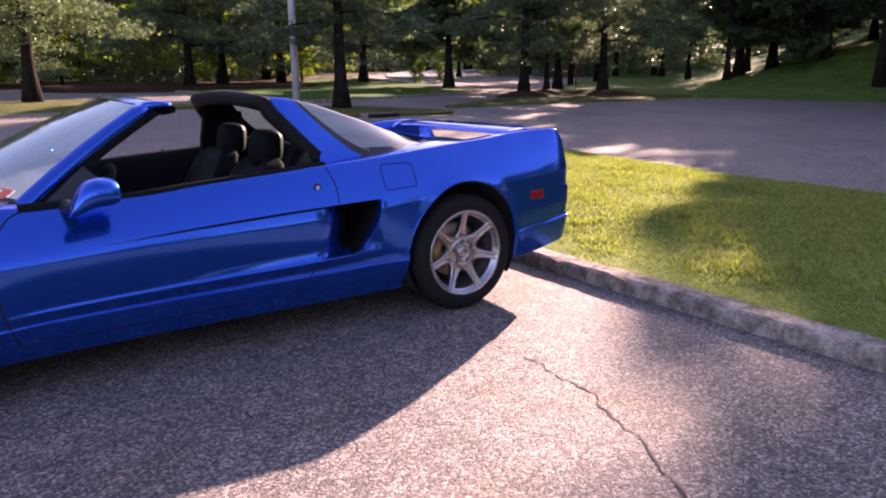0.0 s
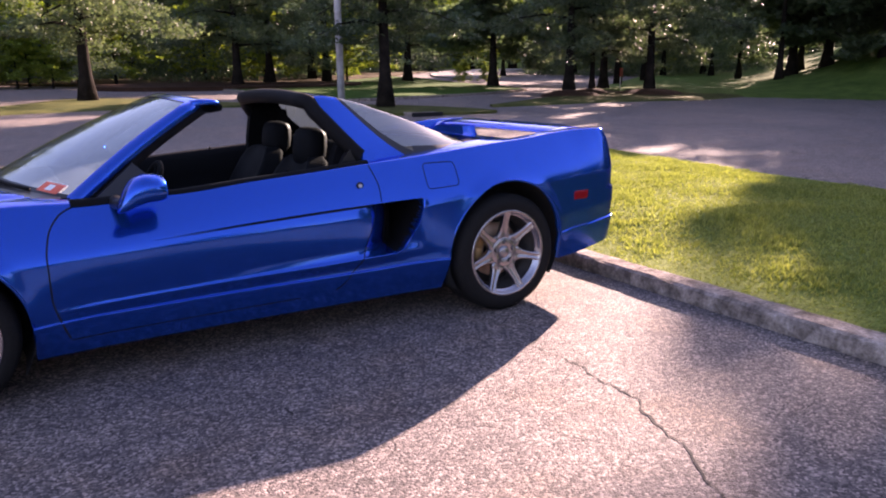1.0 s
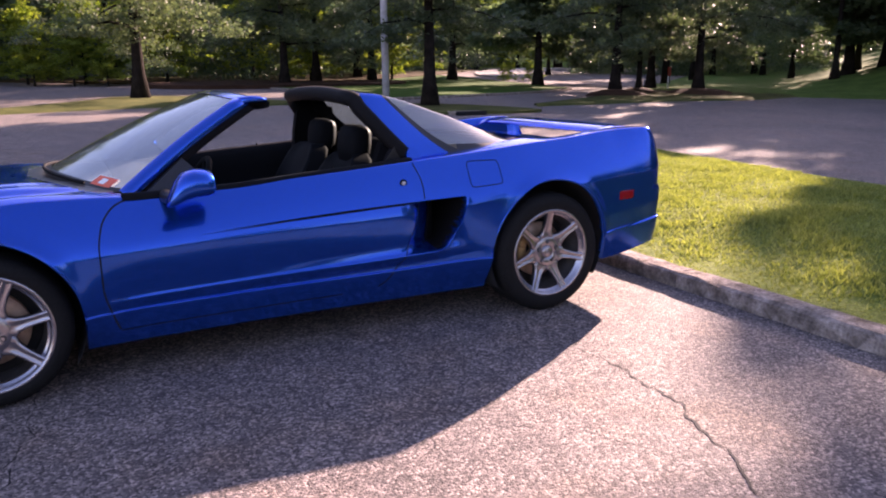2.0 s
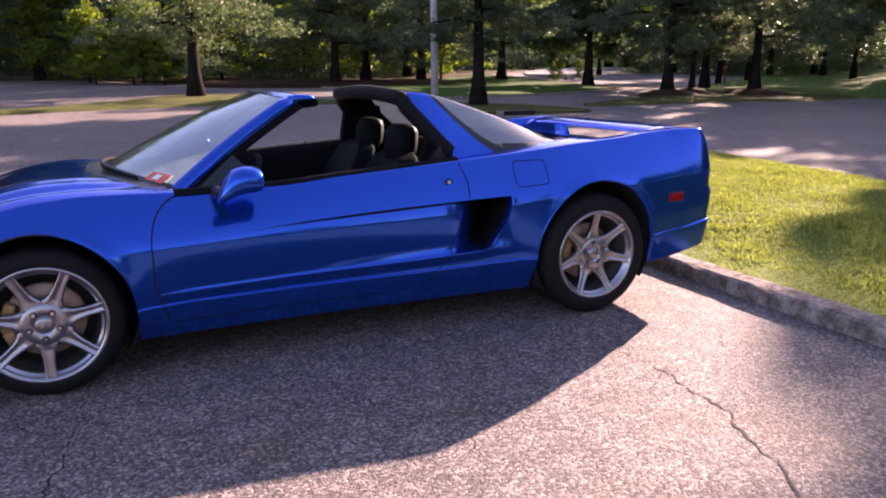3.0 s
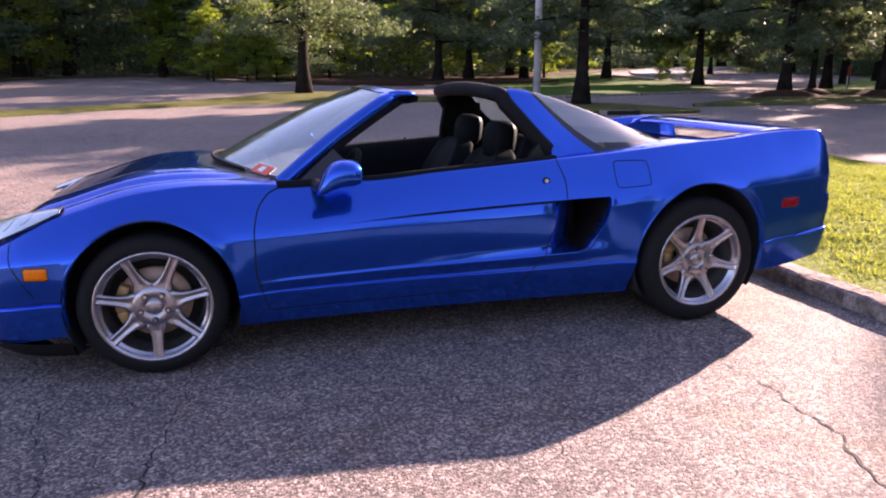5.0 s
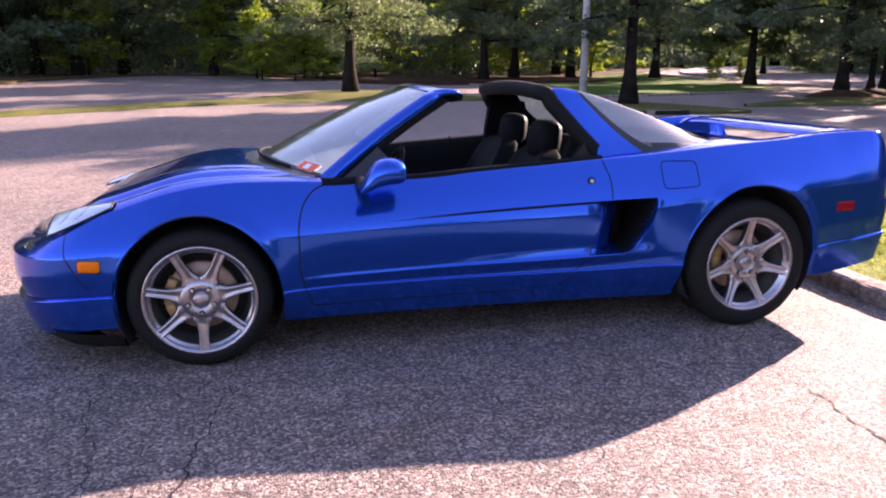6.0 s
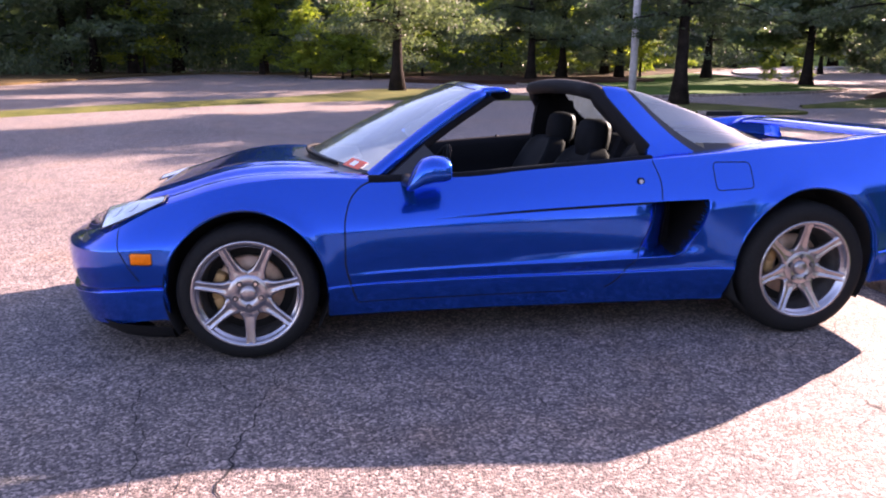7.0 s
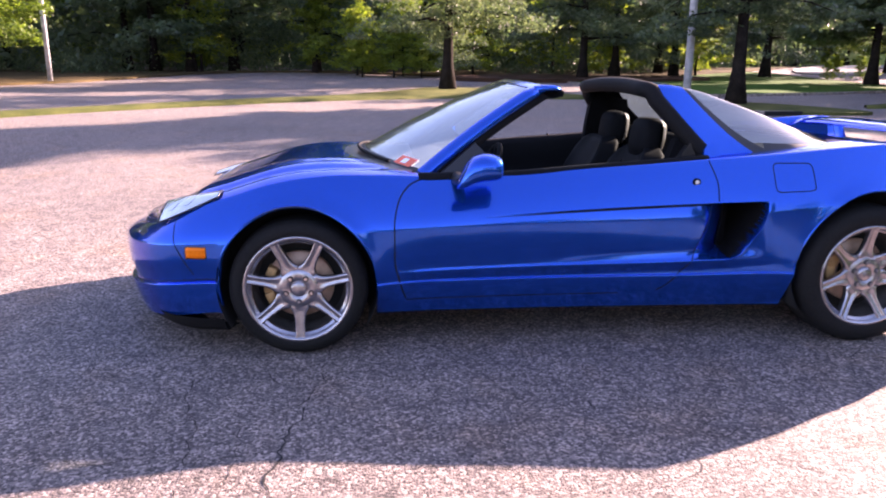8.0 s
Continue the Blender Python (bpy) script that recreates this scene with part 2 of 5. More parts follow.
def tube(points, radii, sides=8, cap=True):
    """Verts and faces of a tapered tube along the points."""
    pts = [Vector(p) for p in points]
    vs, fs = [], []
    side = Vector((0, 0, 1))
    for i, p in enumerate(pts):
        d = (pts[min(i + 1, len(pts) - 1)] - pts[max(i - 1, 0)]).normalized()
        a = d.cross(side if abs(d.dot(side)) < 0.95 else Vector((1, 0, 0))).normalized()
        b = d.cross(a)
        r = radii[i] if hasattr(radii, "__len__") else radii
        for k in range(sides):
            w = 2 * math.pi * k / sides
            vs.append(p + a * (r * math.cos(w)) + b * (r * math.sin(w)))
    for i in range(len(pts) - 1):
        for k in range(sides):
            k2 = (k + 1) % sides
            fs.append((i * sides + k, i * sides + k2, (i + 1) * sides + k2, (i + 1) * sides + k))
    if cap:
        fs.append(tuple(range(sides))[::-1])
        fs.append(tuple((len(pts) - 1) * sides + k for k in range(sides)))
    return vs, fs


def joined(pieces):
    vs, fs = [], []
    for v, f in pieces:
        o = len(vs)
        vs += list(v)
        fs += [tuple(i + o for i in q) for q in f]
    return vs, fs


# ---- ground ----
RISE = smooth_curve([7.0, 10.0, 13.1, 15.6, 19.6, 25.6, 32.0, 45.0, 70.0], [0.275, 0.395, 0.50, 0.585, 0.70, 0.85, 1.07, 1.60, 2.40])


def land(y):
    """The lot is level at the car, climbs gently behind it and flattens out towards the woods."""
    y = np.asarray(y, float)
    return np.where(y < 7.0, 0.04 * np.log1p(np.exp((np.minimum(y, 7.0) - 1.5) / 0.8)), RISE(y))


xs = np.r_[np.linspace(-400, -40, 8), np.linspace(-30, 50, 41), np.linspace(60, 400, 8)]
ys = np.r_[np.linspace(-400, -30, 8), np.linspace(-20, -4, 9), np.linspace(-3, 8, 45), np.linspace(9, 70, 40), np.linspace(90, 400, 6)]
vs = [(x, y, float(land(y))) for y in ys for x in xs]
n = len(xs)
fs = [(j * n + i, j * n + i + 1, (j + 1) * n + i + 1, (j + 1) * n + i) for j in range(len(ys) - 1) for i in range(n - 1)]
tagged(new("ground", data("ground", vs, fs, ASPHALT, True)), "worn grey asphalt parking lot with light stone grain", "ground", kind="structure")


def ring(poly, cut=6):
    """The outline with its corners rounded off."""
    p = np.array(poly, float)
    for _ in range(2):
        q = np.roll(p, -1, 0)
        p = np.stack([0.75 * p + 0.25 * q, 0.25 * p + 0.75 * q], 1).reshape(-1, 2)
    return p


def patch(name, poly, height, material, label, category, kerb=True, rough=0.0):
    """A raised bed on the land inside the outline, with a concrete kerb round it."""
    p = ring(poly)
    bm = bmesh.new()
    top = [bm.verts.new((x, y, float(land(y)) + height)) for x, y in p]
    bm.faces.new(top)
    bmesh.ops.triangulate(bm, faces=bm.faces[:])
    low = [bm.verts.new((x, y, float(land(y)) - 0.05)) for x, y in p]
    for i in range(len(p)):
        j = (i + 1) % len(p)
        bm.faces.new((top[i], low[i], low[j], top[j]))
    ob = tagged(new(name, bm_data(name, bm, material)), label, category, kind="structure")
    if kerb:
        c = p.mean(0)
        out = []
        for i in range(len(p)):
            d = p[(i + 1) % len(p)] - p[i - 1]
            nrm = np.array([d[1], -d[0]]) / (np.hypot(*d) + 1e-9)
            if nrm @ (p[i] - c) < 0:
                nrm = -nrm
            out.append(nrm)
        rows = []
        for off, z in ((-0.03, 0.0), (-0.03, height + 0.012), (0.11, height + 0.012), (0.125, height - 0.01), (0.14, -0.05)):
            rows.append([(x + nx * off, y + ny * off, float(land(y)) + z) for (x, y), (nx, ny) in zip(p, out)])
        vs = [v for r in rows for v in r]
        m = len(p)
        fs = [(r * m + i, r * m + (i + 1) % m, (r + 1) * m + (i + 1) % m, (r + 1) * m + i) for r in range(4) for i in range(m)]
        tagged(new("kerb", data("kerb", vs, fs, CONCRETE)), "low pale concrete kerb round a planted bed", "kerb", kind="structure")
    return ob


def strip(name, low, up, height, material, label, category):
    """A raised strip of ground between two edge lines, with a soft rounded rim."""
    def even(line, count=60):
        p = np.array(line, float)
        k = np.r_[0, np.cumsum(np.hypot(*np.diff(p, axis=0).T))]
        w = np.linspace(0, k[-1], count)
        return np.stack([smooth_curve(k, p[:, 0])(w), smooth_curve(k, p[:, 1])(w)], 1)
    a, b = even(low), even(up)
    rows = []
    for q, h in ((0.0, -0.05), (0.02, 0.3), (0.10, 1.0), (0.5, 1.3), (0.9, 1.0), (0.98, 0.3), (1.0, -0.05)):
        rows.append([(x, y, float(land(y)) + (height * h if h > 0 else h)) for x, y in a + (b - a) * q])
    m = len(a)
    fs = [(r * m + k, r * m + k + 1, (r + 1) * m + k + 1, (r + 1) * m + k) for r in range(6) for k in range(m - 1)]
    tagged(new(name, data(name, [v for r in rows for v in r], fs, material, True)), label, category, kind="structure")


strip("verge_west", [(-30, -13.5), (-12, 4.4), (-6.5, 9.9), (-5, 11.4), (-3.1, 12.9), (-1.4, 14.1), (0.7, 14.9), (2.8, 15.4), (5.6, 15.1), (6.3, 15.8)],
      [(-30.4, -12.4), (-12.5, 5.4), (-7.0, 11.0), (-4.5, 13.4), (-2.4, 15.1), (-0.8, 16.2), (1.0, 18.8), (2.4, 21.4), (3.8, 21.0), (6.1, 16.4)], 0.05, VERGE, "long thin dry grass verge between the lots", "verge")
strip("verge_east", [(11.6, 12.2), (13.8, 12.3), (16, 12.5), (17.7, 12.3), (19.7, 12.0), (22, 12.5), (25.5, 13.4), (29, 15)],
      [(11.8, 12.6), (13.6, 13.8), (15.5, 15.0), (18.0, 16.6), (20.5, 17.0), (23.5, 17.6), (26.8, 17.8), (29, 17.9)], 0.06, VERGE, "narrow grass island with trees between two roads", "verge")
patch("verge_middle", [(7.0, 11.7), (8.1, 10.7), (9.0, 10.5), (10.8, 10.4), (10.6, 11.6), (9.9, 13.0), (8.6, 14.2), (7.0, 13.9)], 0.06, VERGE, "small grass island with a lamp post and a tree", "verge", kerb=False)
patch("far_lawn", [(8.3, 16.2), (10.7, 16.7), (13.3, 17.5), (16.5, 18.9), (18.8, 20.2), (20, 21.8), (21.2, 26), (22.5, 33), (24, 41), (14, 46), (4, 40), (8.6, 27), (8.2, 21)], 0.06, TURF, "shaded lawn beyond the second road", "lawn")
patch("forest_floor", [(-90, 14), (-14.1, 19.5), (-11.5, 23.0), (-10.6, 27), (-9.6, 32), (-7, 36.5), (-3, 37), (1, 34.5), (5, 31), (8.5, 27), (24, 41), (40, 62), (40, 120), (-90, 120)], 0.08, LITTER, "brown leaf litter under the woodland trees", "forest floor", kerb=False)
patch("far_drive", [(24.6, 37.0), (28.6, 36.6), (33.5, 43.5), (38, 49.5), (47, 58), (60, 64), (60, 68), (44, 63), (34, 52), (28, 44)], 0.10, DRIVE, "pale sunlit concrete drive beyond the far lawn", "drive", kerb=False)
patch("mulch_bed", [(3.4, 27.5), (8, 26), (15, 27.5), (16, 30.5), (10, 32), (3.4, 31)], 0.16, MULCH, "reddish brown mulch bed under the trees", "planting bed", kerb=False)


# the grassy bank east of the road
BANK_TOP = smooth_curve([2.0, 4.0, 7.0, 9.0, 11.3, 17.0, 30.0], [0.0, 0.15, 0.65, 1.25, 1.9, 3.2, 4.0])


def bank(x, y):
    """Height of the bank over the land: it climbs away from the road's edge and towards the south-east."""
    front = 0.78 * x + 0.625 * y - 26.0
    along = 0.625 * x - 0.78 * y
    rise = step(0.0, 6.5, front) * BANK_TOP(along)
    return rise + 0.13 * step(-0.15, 0.0, front) * step(-2.5, -1.5, along) + 0.04 * np.sin(1.7 * x + 0.9 * y) * step(0.0, 2.0, rise)


xs = np.linspace(21, 90, 93)
ys = np.linspace(-40, 60, 121)
vs = []
for y in ys:
    for x in xs:
        vs.append((x, y, float(land(y) + bank(x, y)) - 0.05))
n = len(xs)
fs = [(j * n + i, j * n + i + 1, (j + 1) * n + i + 1, (j + 1) * n + i) for j in range(len(ys) - 1) for i in range(n - 1)
      if max(vs[j * n + i][2] - float(land(ys[j])), vs[(j + 1) * n + i + 1][2] - float(land(ys[j + 1]))) > 0.0]
tagged(new("grass_bank", data("grass_bank", vs, fs, BANKTURF, True)), "mown grass bank rising behind the road", "bank", kind="structure")


# wooded ridge far behind everything
vs = []
m = 121
for r, h in ((150.0, -1.0), (158.0, 16.0), (166.0, 27.0), (185.0, 33.0)):
    for k in range(m):
        w = radians(8 + 150 * k / (m - 1))
        vs.append((r * math.cos(w), r * math.sin(w), 2.7 + h * (1 + 0.18 * math.sin(9 * w) + 0.12 * math.sin(23 * w + 1) + 0.08 * math.sin(61 * w)) if h > 0 else h))
fs = [(a * m + k, a * m + k + 1, (a + 1) * m + k + 1, (a + 1) * m + k) for a in range(3) for k in range(m - 1)]
tagged(new("backdrop", data("backdrop", vs, fs, RIDGE_WOOD, True)), "distant wooded ridge behind the trees", "backdrop", kind="structure")


def mulch_ring(x, y, r):
    """A low ring of mulch round a tree's foot."""
    rows = []
    for q, h in ((1.0, -0.02), (0.85, 0.07), (0.5, 0.16), (0.15, 0.2)):
        rows.append([(x + r * q * (1 + 0.12 * math.sin(3 * a + x)) * math.cos(a), y + r * q * (1 + 0.12 * math.sin(3 * a + x)) * math.sin(a), float(land(y)) + 0.05 + h) for a in np.linspace(0, 2 * math.pi, 21)])
    vs = [p for r_ in rows for p in r_]
    fs = [(a * 21 + k, a * 21 + k + 1, (a + 1) * 21 + k + 1, (a + 1) * 21 + k) for a in range(3) for k in range(20)]
    tagged(new("mulch_ring", data("mulch_ring", vs, fs, MULCH, True)), "dark mulch ring round a tree", "planting bed", kind="structure")


for x, y, r in ((17.2, 15.6, 1.0), (20.6, 15.1, 1.3), (19.0, 16.4, 0.7)):
    mulch_ring(x, y, r)

# storm drain in the island's edge
bm = bmesh.new()
box_bm(bm, (0.80, 0.4, 0.12), pose(8.55, 10.62, float(land(10.62)) + 0.02), 0.02)
drain = tagged(new("storm_drain", bm_data("storm_drain", bm, CONCRETE)), "concrete storm drain inlet at the island's edge", "drain", kind="structure")
# near-black block that stands for the shade inside the opening
bm = bmesh.new()
box_bm(bm, (0.79, 0.06, 0.10), pose(8.55, 10.39, float(land(10.39)) + 0.045), 0.01)
part("drain_mouth", bm_data("drain_mouth", bm, GAP), drain, "near-black block for the shade in the drain mouth")

# the lawn island behind the car, with its kerb
LX0, LX1, LY0, LY1 = 3.44, 8.1, -16.0, 5.2


def lawn_edge(y):
    """Where the lawn starts and ends in x, with rounded ends."""
    r = 1.6
    d = max(0.0, y - (LY1 - r), (LY0 + r) - y)
    c = r - math.sqrt(max(0.0, r * r - d * d))
    return LX0 + 0.15 + c, LX1 - c


def lawn_height(x, y):
    a, b = lawn_edge(y)
    inner = min(x - a, b - x)
    return float(land(y)) + 0.052 + 0.075 * float(step(0, 1.6, inner)) + 0.012 * math.sin(3.1 * x) * math.sin(2.3 * y)


ys = np.linspace(LY0 + 0.01, LY1 - 0.01, 110)
vs, fs = [], []
for y in ys:
    a, b = lawn_edge(y)
    vs += [(x, y, lawn_height(x, y)) for x in np.linspace(a, b, 30)]
fs = [(j * 30 + i, j * 30 + i + 1, (j + 1) * 30 + i + 1, (j + 1) * 30 + i) for j in range(109) for i in range(29)]
tagged(new("lawn", data("lawn", vs, fs, SOIL, True)), "sunlit mown lawn island beside the parking space", "lawn", kind="structure")

rng = np.random.default_rng(5)
count = 210000
bx, by = rng.uniform(LX0 + 0.13, LX1 - 0.1, count * 2), LY1 - (LY1 - LY0 - 7) * rng.uniform(0, 1, count * 2) ** 1.15
keepers = [(x, y) for x, y in zip(bx, by) if lawn_edge(y)[0] - 0.03 < x < lawn_edge(y)[1]][:count]
bl = np.array([(x, y, lawn_height(x, y) - 0.01) for x, y in keepers])
clump = np.array([noise.noise(Vector((x * 1.7, y * 1.7, 0))) for x, y in keepers])
fine_clump = np.array([noise.noise(Vector((x * 7, y * 7, 3))) for x, y in keepers])
near_kerb = step(0.0, 0.5, bl[:, 0] - LX0 - 0.15)
hgt = ((0.030 + 0.026 * rng.random(len(bl)) + 0.05 * np.clip(clump + 0.5 * fine_clump, -0.25, 1)) * (0.55 + 0.45 * near_kerb))[:, None]
ang = rng.uniform(0, 2 * np.pi, len(bl))
sidev = np.stack([np.cos(ang), np.sin(ang), 0 * ang], 1) * 0.0045
lean = np.stack([rng.normal(0, 0.45, len(bl)), rng.normal(0, 0.45, len(bl)), np.ones(len(bl))], 1) * hgt
mid = bl + lean * 0.55
tip = bl + lean + np.stack([rng.normal(0, 0.012, len(bl)), rng.normal(0, 0.012, len(bl)), -0.2 * hgt[:, 0]], 1)
vs = np.stack([bl - sidev, bl + sidev, mid + sidev * 0.8, mid - sidev * 0.8, tip], 1).reshape(-1, 3)
k = np.arange(len(bl))[:, None] * 5
fs = [q for a in k[:, 0] for q in ((a, a + 1, a + 2, a + 3), (a + 3, a + 2, a + 4))]
tagged(new("grass", data("grass", vs, fs, BLADE)), "short yellow-green grass blades covering the lawn", "grass", kind="stuff")


def kerb_run(name, x_of, y0, y1, count, label):
    """A run of cast kerb stones, each with a rounded top edge."""
    thing = empty(name, pose(0, 0, 0), label, "kerb", kind="structure")
    length = (y1 - y0) / count
    bm = bmesh.new()
    prof = [(0.0, -0.06), (0.006, 0.055), (0.014, 0.080), (0.034, 0.092), (0.13, 0.096), (0.155, 0.092), (0.155, -0.06)]
    m = 18
    rings = []
    for j in range(m):
        y = length * (j / (m - 1) - 0.5) * 0.994
        rings.append([bm.verts.new((x + random.uniform(-0.0035, 0.0035), y, z + random.uniform(-0.0035, 0.0035))) for x, z in prof])
    for a, b in zip(rings, rings[1:]):
        for i in range(len(prof) - 1):
            bm.faces.new((a[i], a[i + 1], b[i + 1], b[i]))
    bm.faces.new(rings[0])
    bm.faces.new(rings[-1][::-1])
    stone = bm_data("kerb_stone", bm, CONCRETE)
    for i in range(count):
        y = y0 + (i + 0.5) * length
        ob = part("kerb_stone", stone, thing)
        ob.location = (x_of(y) + random.uniform(-0.002, 0.002), y, float(land(y)) + random.uniform(-0.002, 0.002))
        ob.rotation_euler = (math.atan((float(land(y + 0.1)) - float(land(y - 0.1))) / 0.2), 0, random.uniform(-0.002, 0.002))
    return thing


kerb_run("kerb_run", lambda y: LX0, LY0 + 1.6, LY1 - 1.6, 8, "weathered grey concrete kerb along the lawn")


# ---- the car: x runs from nose to tail, its near flank faces -y ----
car = empty("sports_car", pose(0, 0, 0), "low metallic blue sports car with open roof, parked against a kerb", "car")

OUT_X = [-0.905, -0.897, -0.878, -0.838, -0.778, -0.705, -0.60, -0.48, -0.30, -0.10, 0.10, 0.35, 0.60, 1.00, 1.50, 2.00, 2.40, 2.70, 2.95, 3.12, 3.25, 3.315, 3.352, 3.39, 3.43, 3.45]
OUT_W = [0.0, 0.16, 0.29, 0.42, 0.555, 0.665, 0.770, 0.828, 0.866, 0.884, 0.890, 0.885, 0.876, 0.872, 0.880, 0.896, 0.908, 0.905, 0.894, 0.882, 0.866, 0.850, 0.822, 0.74, 0.45, 0.0]
SH_Z = smooth_curve([-0.955, -0.90, -0.80, -0.70, -0.60, -0.50, -0.32, -0.14, 0.02, 0.20, 0.40, 0.58, 0.90, 1.24, 1.50, 1.79, 2.05, 2.44, 2.79, 3.00, 3.20, 3.32, 3.40, 3.455],
                    [0.475, 0.49, 0.525, 0.56, 0.595, 0.625, 0.675, 0.728, 0.758, 0.772, 0.770, 0.764, 0.770, 0.795, 0.812, 0.834, 0.852, 0.886, 0.912, 0.934, 0.942, 0.936, 0.915, 0.88])
SH_IN = smooth_curve([-0.955, -0.80, -0.60, -0.30, 0.0, 0.40, 0.90, 1.50, 1.90, 2.20, 2.60, 3.00, 3.20, 3.34, 3.455],
                     [0.05, 0.08, 0.10, 0.12, 0.135, 0.125, 0.105, 0.105, 0.115, 0.125, 0.130, 0.120, 0.09, 0.05, 0.03])
BOTTOM = smooth_curve([-0.955, -0.80, -0.60, -0.34, 0.36, 2.17, 2.86, 3.00, 3.30, 3.455], [0.115, 0.122, 0.155, 0.190, 0.16, 0.16, 0.235, 0.245, 0.29, 0.31])
RIDGE = smooth_curve([0.3, 0.57, 1.07, 1.55, 1.83, 2.2], [0.355, 0.365, 0.378, 0.387, 0.396, 0.404])
ROCKER = smooth_curve([0.3, 0.96, 1.65, 2.2], [0.310, 0.318, 0.322, 0.332])
GROOVE = smooth_curve([0.3, 0.89, 1.19, 1.45, 1.72, 1.88, 2.01, 2.2], [0.596, 0.610, 0.626, 0.639, 0.650, 0.656, 0.660, 0.664])
ARCHES = ((0.0, 0.314, 0.335), (2.548, 0.352, 0.354))


CREST = smooth_curve([-0.955, -0.40, 0.30, 0.90, 1.80, 2.30, 2.90, 3.45], [0.45, 0.50, 0.55, 0.575, 0.595, 0.645, 0.685, 0.72])
INTAKE_BACK = smooth_curve([0.392, 0.400, 0.410, 0.427, 0.480, 0.545, 0.637, 0.67], [1.86, 1.895, 1.925, 1.952, 1.990, 2.018, 2.036, 2.038])


NOSE_CREASE = smooth_curve([-0.955, -0.84, -0.70, -0.50, -0.34, -0.20], [0.238, 0.250, 0.287, 0.322, 0.336, 0.340])


def bumper_crease(x):
    """Height of the ledge round the rear bumper."""
    return 0.392 + 0.104 * (x - 2.933)


def in_intake(x, z):
    """How deep inside the air intake's outline a point lies, 0 to 1."""
    floor_ = np.clip((z - (RIDGE(x) + 0.004)) / 0.022, 0, 1)
    return np.where(z < GROOVE(x) - 0.002, step(0.0, 0.020, INTAKE_BACK(z) - x) * floor_, 0.0)


def side_inset(x, z, zs):
    """How far the flank lies inside the plan outline at a height."""
    zm = CREST(x)
    up = np.clip((z - zm) / np.maximum(zs - zm, 0.02), 0, 1)
    ins = SH_IN(x) * up ** 1.32
    low = np.clip((zm - z) / 0.34, 0, 1.3)
    # the sculpted door: recess under the groove, bright ledge, undercut, sill
    zg, zr, zk = GROOVE(x), RIDGE(x), ROCKER(x)
    flanks = step(0.30, 0.34, x) * (1 - step(2.19, 2.24, x))
    door = step(0.37, 0.56, x) * (1 - step(1.84, 1.96, x))
    ins = ins + (1 - step(0.20, 0.62, x) * (1 - step(1.98, 2.30, x))) * (1 - step(2.75, 2.95, x)) * 0.034 * low**1.7
    under_groove = (z < zg) * step(0.75, 1.75, x) * (1 - step(1.99, 2.06, x))
    ins = ins + 0.020 * under_groove * step(zr, zr + 0.05, z)
    tuck = step(0.20, 0.62, x) * (1 - step(1.98, 2.30, x))
    ins = ins + tuck * 0.056 * np.clip((zm - z) / 0.25, 0, 1) ** 1.45
    ledge = np.exp(-(np.maximum(z - zr, 0) / 0.009) ** 2) * (z > zr - 0.001) + (z <= zr - 0.001) * np.clip(1 - (zr - z) / 0.045, 0, 1)
    ins = ins - door * (0.008 + 0.004 * step(0.75, 1.75, x)) * ledge * (z > zk)
    hollow = step(zr - 0.006, zk + 0.016, z) * (z > zk - 0.001)
    ins = ins + flanks * 0.003 * hollow * step(zk, zk + 0.008, z) - flanks * 0.005 * (1 - step(zk, zk + 0.007, z))
    ins = ins + flanks * 0.075 * np.clip((zk - z) / 0.17, 0, 1) ** 1.15
    # nose: the lower bumper stands proud under a ledge
    nose = step(-0.29, -0.33, x)
    ins = ins + 0.03 * step(-0.45, -0.85, x) * np.clip((z - 0.38) / 0.16, 0, 1) ** 2
    zn = NOSE_CREASE(x)
    ins = ins + nose * 0.016 * step(zn + 0.11, zn + 0.008, z) * step(zn - 0.002, zn + 0.007, z)
    ins = ins - nose * 0.008 * (1 - step(zn - 0.002, zn + 0.007, z)) + nose * 0.022 * np.clip((zn - z) / 0.14, 0, 1) ** 1.6
    # tail: bumper ledge, tuck below it, step of the bumper's back edge
    tail = step(2.85, 2.92, x)
    zc = bumper_crease(x)
    ins = ins + tail * 0.012 * np.clip(1 - (z - zc) / 0.10, 0, 1) * step(zc, zc + 0.008, z)
    ins = ins + tail * 0.035 * np.clip((zc - z) / 0.20, 0, 1) ** 1.1
    ins = ins + 0.012 * step(3.24, 3.36, x) * np.clip((z - 0.60) / 0.02, 0, 1) + 0.03 * step(3.25, 3.4, x) * np.clip((z - 0.86) / 0.08, 0, 1) ** 2
    # flares round the wheels
    for cx, cz, r in ARCHES:
        d = np.hypot(x - cx, z - cz) - r
        ins = ins - 0.010 * np.exp(-((d / 0.035) ** 2)) * (z > cz - 0.15)
    # air intake ahead of the rear wheel
    depth = 0.15 * np.clip((x - 1.70) / 0.20, 0, 2.0) ** 2.0
    lip = 0.006 * np.exp(-(((x - INTAKE_BACK(z) - 0.004) / 0.011) ** 2)) * (z < zg) * step(zr - 0.01, zr + 0.01, z)
    return ins + np.minimum(depth, 0.34) * in_intake(x, z) - lip


# stations along the outline
ox, ow = np.array(OUT_X), np.array(OUT_W)
arc = np.r_[0, np.cumsum(np.hypot(np.diff(ox), np.diff(ow)))]
fx, fw = smooth_curve(arc, ox), smooth_curve(arc, ow)
dense = np.linspace(0, arc[-1], 4000)
dx = fx(dense)
want = list(np.arange(0, arc[-1], 0.022))
